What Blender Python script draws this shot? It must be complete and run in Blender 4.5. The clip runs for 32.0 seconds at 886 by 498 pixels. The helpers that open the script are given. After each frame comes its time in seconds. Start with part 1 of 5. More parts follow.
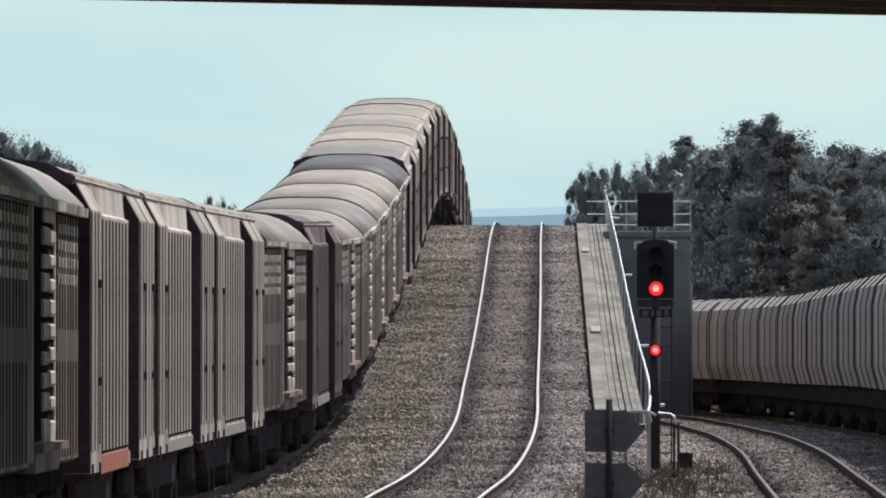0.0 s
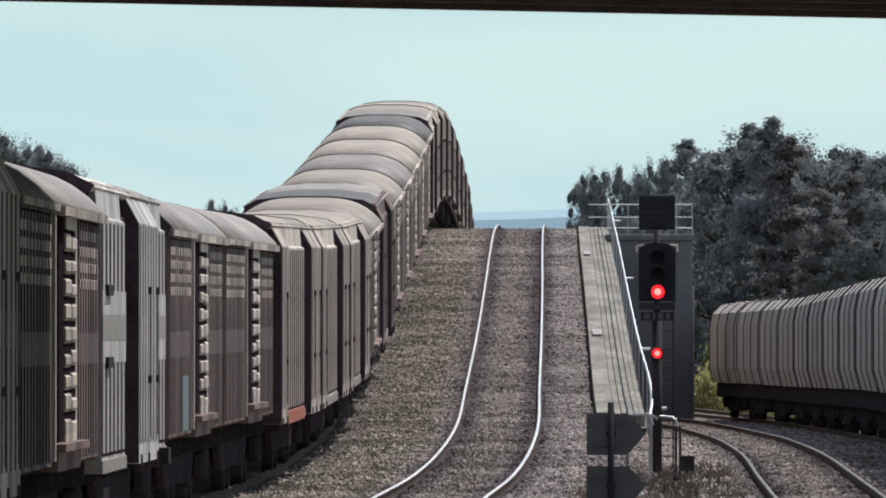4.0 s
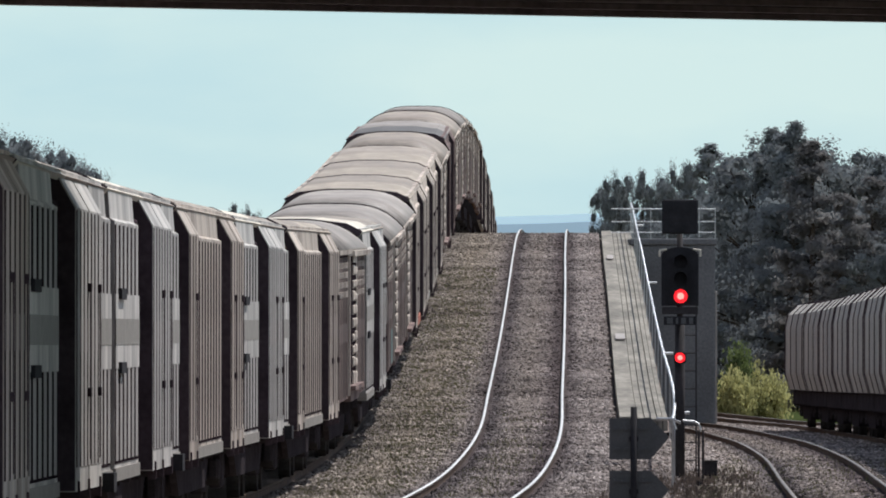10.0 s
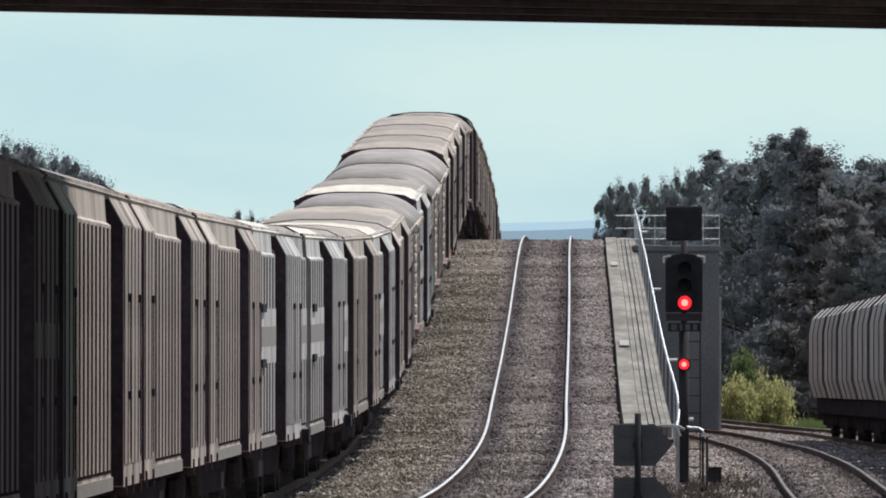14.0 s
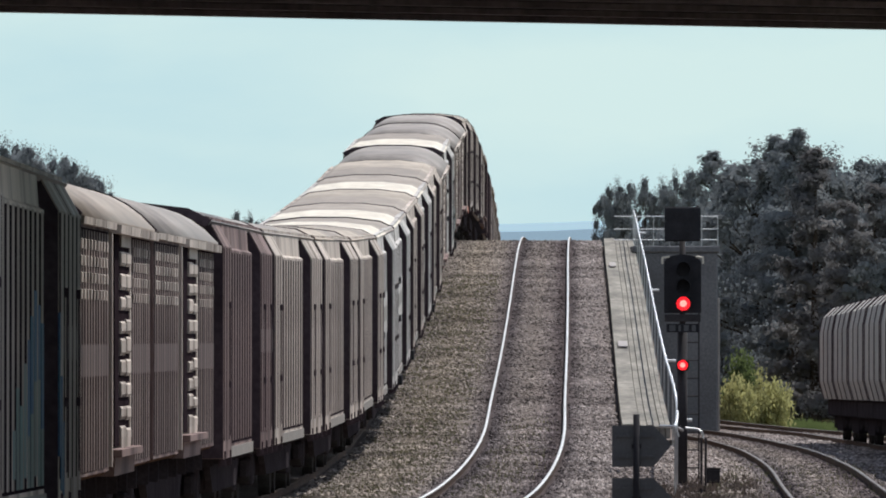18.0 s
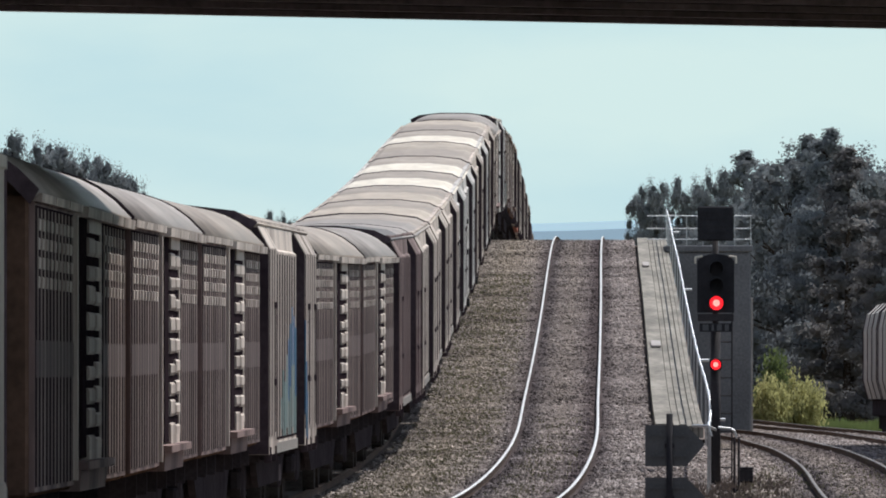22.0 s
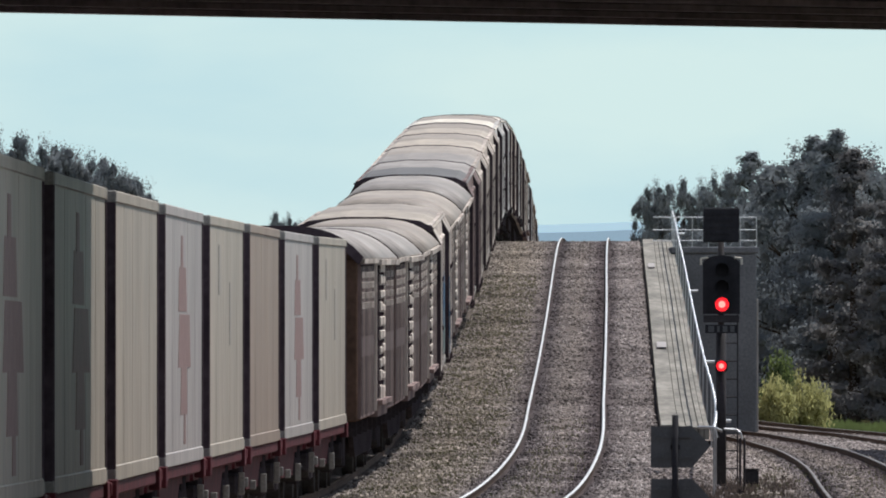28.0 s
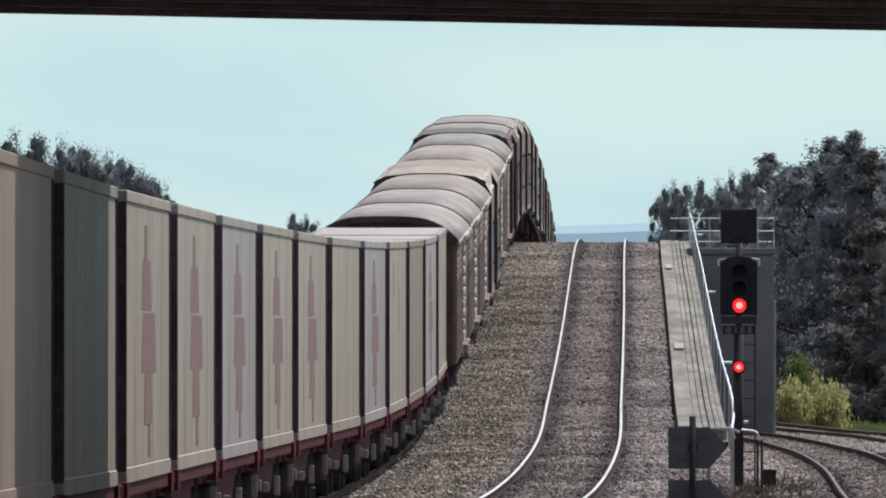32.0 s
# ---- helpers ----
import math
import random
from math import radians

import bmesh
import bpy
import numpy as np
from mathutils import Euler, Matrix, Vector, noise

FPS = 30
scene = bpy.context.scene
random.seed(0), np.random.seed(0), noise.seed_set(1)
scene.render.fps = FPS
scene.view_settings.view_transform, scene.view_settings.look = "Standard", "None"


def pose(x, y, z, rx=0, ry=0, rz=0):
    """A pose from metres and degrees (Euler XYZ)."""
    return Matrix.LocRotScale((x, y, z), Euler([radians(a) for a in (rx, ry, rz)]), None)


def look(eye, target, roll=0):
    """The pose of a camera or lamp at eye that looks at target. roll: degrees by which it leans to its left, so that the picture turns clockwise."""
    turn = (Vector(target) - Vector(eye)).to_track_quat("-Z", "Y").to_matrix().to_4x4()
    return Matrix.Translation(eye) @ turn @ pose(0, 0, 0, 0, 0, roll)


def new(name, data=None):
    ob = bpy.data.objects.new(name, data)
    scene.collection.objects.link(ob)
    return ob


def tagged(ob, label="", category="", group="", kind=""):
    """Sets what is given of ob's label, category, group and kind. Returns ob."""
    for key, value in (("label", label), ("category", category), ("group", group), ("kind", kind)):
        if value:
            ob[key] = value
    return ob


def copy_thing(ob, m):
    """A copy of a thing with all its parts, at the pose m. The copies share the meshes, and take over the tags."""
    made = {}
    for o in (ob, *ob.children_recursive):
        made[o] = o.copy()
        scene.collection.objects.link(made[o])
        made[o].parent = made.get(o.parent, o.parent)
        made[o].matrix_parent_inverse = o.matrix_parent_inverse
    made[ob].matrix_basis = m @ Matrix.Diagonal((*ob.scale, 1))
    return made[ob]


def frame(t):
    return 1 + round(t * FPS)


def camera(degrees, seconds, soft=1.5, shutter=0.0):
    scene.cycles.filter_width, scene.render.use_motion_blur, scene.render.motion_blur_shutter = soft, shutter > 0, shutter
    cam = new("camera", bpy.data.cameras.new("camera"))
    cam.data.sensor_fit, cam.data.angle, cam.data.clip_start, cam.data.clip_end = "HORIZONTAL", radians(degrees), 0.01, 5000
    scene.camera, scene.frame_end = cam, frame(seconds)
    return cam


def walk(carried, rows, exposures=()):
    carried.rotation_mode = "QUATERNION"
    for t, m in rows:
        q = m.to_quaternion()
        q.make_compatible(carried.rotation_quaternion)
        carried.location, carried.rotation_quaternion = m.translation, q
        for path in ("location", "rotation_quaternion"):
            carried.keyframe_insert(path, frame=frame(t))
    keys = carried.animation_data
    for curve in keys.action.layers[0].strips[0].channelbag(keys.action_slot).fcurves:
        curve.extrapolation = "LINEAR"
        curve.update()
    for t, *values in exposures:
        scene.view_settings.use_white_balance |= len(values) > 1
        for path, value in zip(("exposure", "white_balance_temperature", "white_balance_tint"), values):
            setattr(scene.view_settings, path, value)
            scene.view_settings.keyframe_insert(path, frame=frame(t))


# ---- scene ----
FAR = 27000.0
EYE = Vector((0.0, 0.0, 2.95))
SWING = [  # seconds, swing to the left and upwards, in 1/27000 rad
    (0, 0.0, 0.0), (0.5, 3.8, 0.6), (1, 3.5, 1.4), (1.5, 0.8, 2.3), (2, -3.4, 3.1), (2.5, -6.0, 3.4),
    (3, -6.1, 3.1), (3.5, -2.3, 4.4), (5.5, 17.6, 6.5), (6, 22.2, 6.2), (6.5, 24.9, 6.1), (7, 26.9, 5.7),
    (7.5, 28.5, 4.3), (8, 29.4, 4.8), (8.5, 33.2, 5.8), (9, 36.4, 7.5), (9.5, 40.0, 10.1), (10, 43.5, 13.4),
    (10.5, 45.8, 16.9), (11, 47.0, 19.1), (11.5, 48.1, 21.0), (12, 47.0, 22.2), (12.5, 46.9, 21.9), (13, 47.5, 22.5),
    (13.5, 49.6, 24.1), (14, 50.7, 25.0), (14.5, 51.6, 26.2), (16.5, 49.4, 25.6), (17, 48.4, 26.5), (17.5, 47.5, 26.4),
    (18, 48.2, 26.5), (18.5, 54.2, 27.6), (19, 63.2, 28.8), (19.5, 73.3, 29.7), (20, 83.3, 30.6), (20.5, 92.0, 30.5),
    (21, 102.7, 28.8), (21.5, 107.0, 27.4), (22, 106.7, 25.6), (22.5, 103.0, 24.0), (23, 97.8, 22.0), (23.5, 98.0, 21.1),
    (24, 100.3, 21.9), (24.5, 104.4, 22.7), (25, 108.3, 22.7), (25.5, 111.3, 23.4), (27.5, 115.8, 27.3), (28, 116.7, 28.0),
    (28.5, 120.7, 27.7), (29, 124.3, 28.9), (29.5, 128.8, 29.4), (30, 131.1, 29.9), (30.5, 135.4, 30.0), (31, 139.9, 30.2),
    (31.5, 144.2, 29.7), (32, 147.5, 29.9),
]
cam = camera(2 * math.degrees(math.atan(784 / FAR)), 32.0, 1.9)
walk(cam, [(t, look(EYE, EYE + Vector((-a / FAR, 1.0, (49 + b) / FAR)) * 500)) for t, a, b in SWING])

# ---- world and sun ----
SUN_AZ, SUN_EL = 39.0, 59.0  # degrees clockwise from the line of sight, and above the horizon
world = bpy.data.worlds.new("sky")
scene.world = world
world.use_nodes = True
wn, wl = world.node_tree.nodes, world.node_tree.links
sky = wn.new("ShaderNodeTexSky")
sky.sky_type, sky.sun_disc = "NISHITA", False
sky.sun_elevation, sky.sun_rotation = radians(SUN_EL), radians(SUN_AZ)
sky.air_density, sky.dust_density, sky.ozone_density = 1.0, 0.3, 3.0
wtc, wmap, wsep = wn.new("ShaderNodeTexCoord"), wn.new("ShaderNodeMapping"), wn.new("ShaderNodeSeparateXYZ")
wmap.inputs["Scale"].default_value = (22, 22, 70)
cloud = wn.new("ShaderNodeTexNoise")
cloud.inputs["Scale"].default_value, cloud.inputs["Detail"].default_value = 1.3, 6.0
cthin = wn.new("ShaderNodeMapRange")
cthin.inputs["From Min"].default_value, cthin.inputs["From Max"].default_value = 0.32, 0.68
tone = wn.new("ShaderNodeMixRGB")  # thin cloud in the bright haze of the horizon
tone.inputs["Color1"].default_value, tone.inputs["Color2"].default_value = (4.35, 6.55, 7.35, 1), (5.85, 7.6, 7.65, 1)
haze = wn.new("ShaderNodeValToRGB")
haze.color_ramp.elements[0].position, haze.color_ramp.elements[1].position = 0.0, 0.9
haze.color_ramp.elements[0].color, haze.color_ramp.elements[1].color = (0.94, 0.94, 0.94, 1), (0, 0, 0, 1)
wmix = wn.new("ShaderNodeMixRGB")
wl.new(wtc.outputs["Generated"], wmap.inputs["Vector"])
wl.new(wtc.outputs["Generated"], wsep.inputs["Vector"])
wl.new(wmap.outputs["Vector"], cloud.inputs["Vector"])
wl.new(cloud.outputs["Fac"], cthin.inputs["Value"])
wl.new(cthin.outputs["Result"], tone.inputs["Fac"])
wl.new(wsep.outputs["Z"], haze.inputs["Fac"])
wl.new(haze.outputs["Color"], wmix.inputs["Fac"])
wl.new(sky.outputs["Color"], wmix.inputs["Color1"])
fill_veil, high = wn.new("ShaderNodeMapRange"), wn.new("ShaderNodeMixRGB")
fill_veil.inputs["From Min"].default_value, fill_veil.inputs["From Max"].default_value = 0.04, 0.35
high.inputs["Color2"].default_value = (7.9, 8.2, 8.9, 1)  # white overhead sky, out of view, added to whiten the fill light
wl.new(wsep.outputs["Z"], fill_veil.inputs["Value"])
wl.new(fill_veil.outputs["Result"], high.inputs["Fac"])
wl.new(tone.outputs["Color"], high.inputs["Color1"])
wl.new(high.outputs["Color"], wmix.inputs["Color2"])
bg = wn["Background"]
bg.inputs["Strength"].default_value = 0.11
wl.new(wmix.outputs["Color"], bg.inputs["Color"])
sun = new("sun", bpy.data.lights.new("sun", "SUN"))
sun.data.energy, sun.data.angle, sun.data.color = 5.0, radians(0.6), (1.0, 0.965, 0.94)
az, el = radians(SUN_AZ), radians(SUN_EL)
SUN_DIR = Vector((math.sin(az) * math.cos(el), math.cos(az) * math.cos(el), math.sin(el)))
sun.matrix_world = look(SUN_DIR * 50, (0, 0, 0))
scene.view_settings.exposure = 0.0


# ---- materials ----
def mat(name, base, other=None, rough=0.8, metal=0.0, scale=3.0, bump=0.0, detail=6.0, fine=None, vary=0.0, stretch=(1, 1, 1), spec=0.5, island=0.0, edge=0.18):
    """A surface with two sizes of colour change, grain relief and an optional change from object to object."""
    m = bpy.data.materials.new(name)
    m.use_nodes = True
    n, l = m.node_tree.nodes, m.node_tree.links
    b = n["Principled BSDF"]
    b.inputs["Metallic"].default_value = metal
    b.inputs["Specular IOR Level"].default_value = spec
    other = other or tuple(c * 0.7 for c in base)
    tc, mp = n.new("ShaderNodeTexCoord"), n.new("ShaderNodeMapping")
    mp.inputs["Scale"].default_value = stretch
    l.new(tc.outputs["Object"], mp.inputs["Vector"])
    big, small = n.new("ShaderNodeTexNoise"), n.new("ShaderNodeTexNoise")
    big.inputs["Scale"].default_value, big.inputs["Detail"].default_value = scale, detail
    small.inputs["Scale"].default_value, small.inputs["Detail"].default_value = fine or scale * 9, 3.0
    r = n.new("ShaderNodeValToRGB")
    r.color_ramp.elements[0].position, r.color_ramp.elements[1].position = 0.5 - edge, 0.5 + edge
    r.color_ramp.elements[0].color, r.color_ramp.elements[1].color = (*other, 1), (*base, 1)
    mix = n.new("ShaderNodeMixRGB")
    mix.blend_type, mix.inputs["Fac"].default_value = "OVERLAY", 0.45
    for t in (big, small):
        l.new(mp.outputs["Vector"], t.inputs["Vector"])
    l.new(big.outputs["Fac"], r.inputs["Fac"])
    l.new(r.outputs["Color"], mix.inputs["Color1"])
    l.new(small.outputs["Fac"], mix.inputs["Color2"])
    last = mix.outputs["Color"]
    if vary:
        oi, mr, hs = n.new("ShaderNodeObjectInfo"), n.new("ShaderNodeMapRange"), n.new("ShaderNodeHueSaturation")
        mr.inputs["To Min"].default_value, mr.inputs["To Max"].default_value = 1 - vary, 1 + vary
        l.new(oi.outputs["Random"], mr.inputs["Value"])
        l.new(mr.outputs["Result"], hs.inputs["Value"])
        l.new(last, hs.inputs["Color"])
        last = hs.outputs["Color"]
    if island:
        ge, mr, hs = n.new("ShaderNodeNewGeometry"), n.new("ShaderNodeMapRange"), n.new("ShaderNodeHueSaturation")
        mr.inputs["To Min"].default_value, mr.inputs["To Max"].default_value = 1 - island, 1 + island
        l.new(ge.outputs["Random Per Island"], mr.inputs["Value"])
        l.new(mr.outputs["Result"], hs.inputs["Value"])
        l.new(last, hs.inputs["Color"])
        last = hs.outputs["Color"]
    l.new(last, b.inputs["Base Color"])
    rr = n.new("ShaderNodeMapRange")
    rr.inputs["To Min"].default_value, rr.inputs["To Max"].default_value = max(rough - 0.12, 0.05), min(rough + 0.12, 1)
    l.new(small.outputs["Fac"], rr.inputs["Value"])
    l.new(rr.outputs["Result"], b.inputs["Roughness"])
    if bump:
        bp = n.new("ShaderNodeBump")
        bp.inputs["Strength"].default_value, bp.inputs["Distance"].default_value = 1.0, bump
        l.new(small.outputs["Fac"], bp.inputs["Height"])
        l.new(bp.outputs["Normal"], b.inputs["Normal"])
    return m


def leafy(name, base, other, through_colour):
    """Foliage: dull leaves that let some of the light behind them through."""
    m = mat(name, base, other, 0.95, scale=0.25, fine=1.2, vary=0.10, spec=0.0, island=0.06)
    n, l = m.node_tree.nodes, m.node_tree.links
    tr, mx = n.new("ShaderNodeBsdfTranslucent"), n.new("ShaderNodeMixShader")
    tr.inputs["Color"].default_value, mx.inputs["Fac"].default_value = (*through_colour, 1), 0.45
    l.new(n["Principled BSDF"].outputs["BSDF"], mx.inputs[1])
    l.new(tr.outputs["BSDF"], mx.inputs[2])
    l.new(mx.outputs["Shader"], n["Material Output"].inputs["Surface"])
    return m


def glow(name, color, strength):
    m = mat(name, color, color, 0.3)
    b = m.node_tree.nodes["Principled BSDF"]
    b.inputs["Emission Color"].default_value, b.inputs["Emission Strength"].default_value = (*color, 1), strength
    return m


def stained(m):
    """Ballast fouled by rust and brake dust beside the rails, and weedy on the outer shoulder."""
    n, l = m.node_tree.nodes, m.node_tree.links
    b = n["Principled BSDF"]
    src = b.inputs["Base Color"].links[0].from_socket
    at, tc, ns, jit = n.new("ShaderNodeAttribute"), n.new("ShaderNodeTexCoord"), n.new("ShaderNodeTexNoise"), n.new("ShaderNodeMath")
    at.attribute_name = "across"
    ns.inputs["Scale"].default_value, ns.inputs["Detail"].default_value = 0.9, 4.0
    mp = n.new("ShaderNodeMapping")
    mp.inputs["Scale"].default_value = (1, 0.25, 1)
    l.new(tc.outputs["Object"], mp.inputs["Vector"])
    l.new(mp.outputs["Vector"], ns.inputs["Vector"])
    jit.operation = "MULTIPLY_ADD"
    jit.inputs[1].default_value = 0.24
    l.new(ns.outputs["Fac"], jit.inputs[0])
    l.new(at.outputs["Fac"], jit.inputs[2])
    mr = n.new("ShaderNodeMapRange")
    mr.inputs["From Min"].default_value, mr.inputs["From Max"].default_value = -2.88, 3.12
    l.new(jit.outputs[0], mr.inputs["Value"])
    r = n.new("ShaderNodeValToRGB")
    e = r.color_ramp.elements
    stops = ((-2.9, (.80, .79, .75)), (-2.0, (.96, .92, .80)), (-1.2, (.97, .94, .87)), (-.96, (.72, .70, .70)), (-.76, (.40, .38, .40)), (-.56, (.44, .43, .45)), (-.36, (.78, .76, .74)),
             (0, (.92, .89, .84)), (.36, (.80, .77, .76)), (.56, (.46, .43, .45)), (.78, (.38, .36, .38)), (.94, (.62, .60, .61)), (1.15, (1.02, 1.0, .98)), (2.9, (1.05, 1.02, .98)))
    for i, (o, c) in enumerate(stops):
        p = e[i] if i < 2 else e.new(1.0)
        p.position, p.color = (o + 3) / 6, (*c, 1)
    mx = n.new("ShaderNodeMixRGB")
    mx.blend_type, mx.inputs["Fac"].default_value = "MULTIPLY", 1.0
    l.new(mr.outputs["Result"], r.inputs["Fac"])
    l.new(src, mx.inputs["Color1"])
    l.new(r.outputs["Color"], mx.inputs["Color2"])
    l.new(mx.outputs["Color"], b.inputs["Base Color"])
    return m


def across(ob, values):
    """Stores on each vertex how far to the right of the track it lies."""
    ob.data.attributes.new("across", "FLOAT", "POINT").data.foreach_set("value", values)


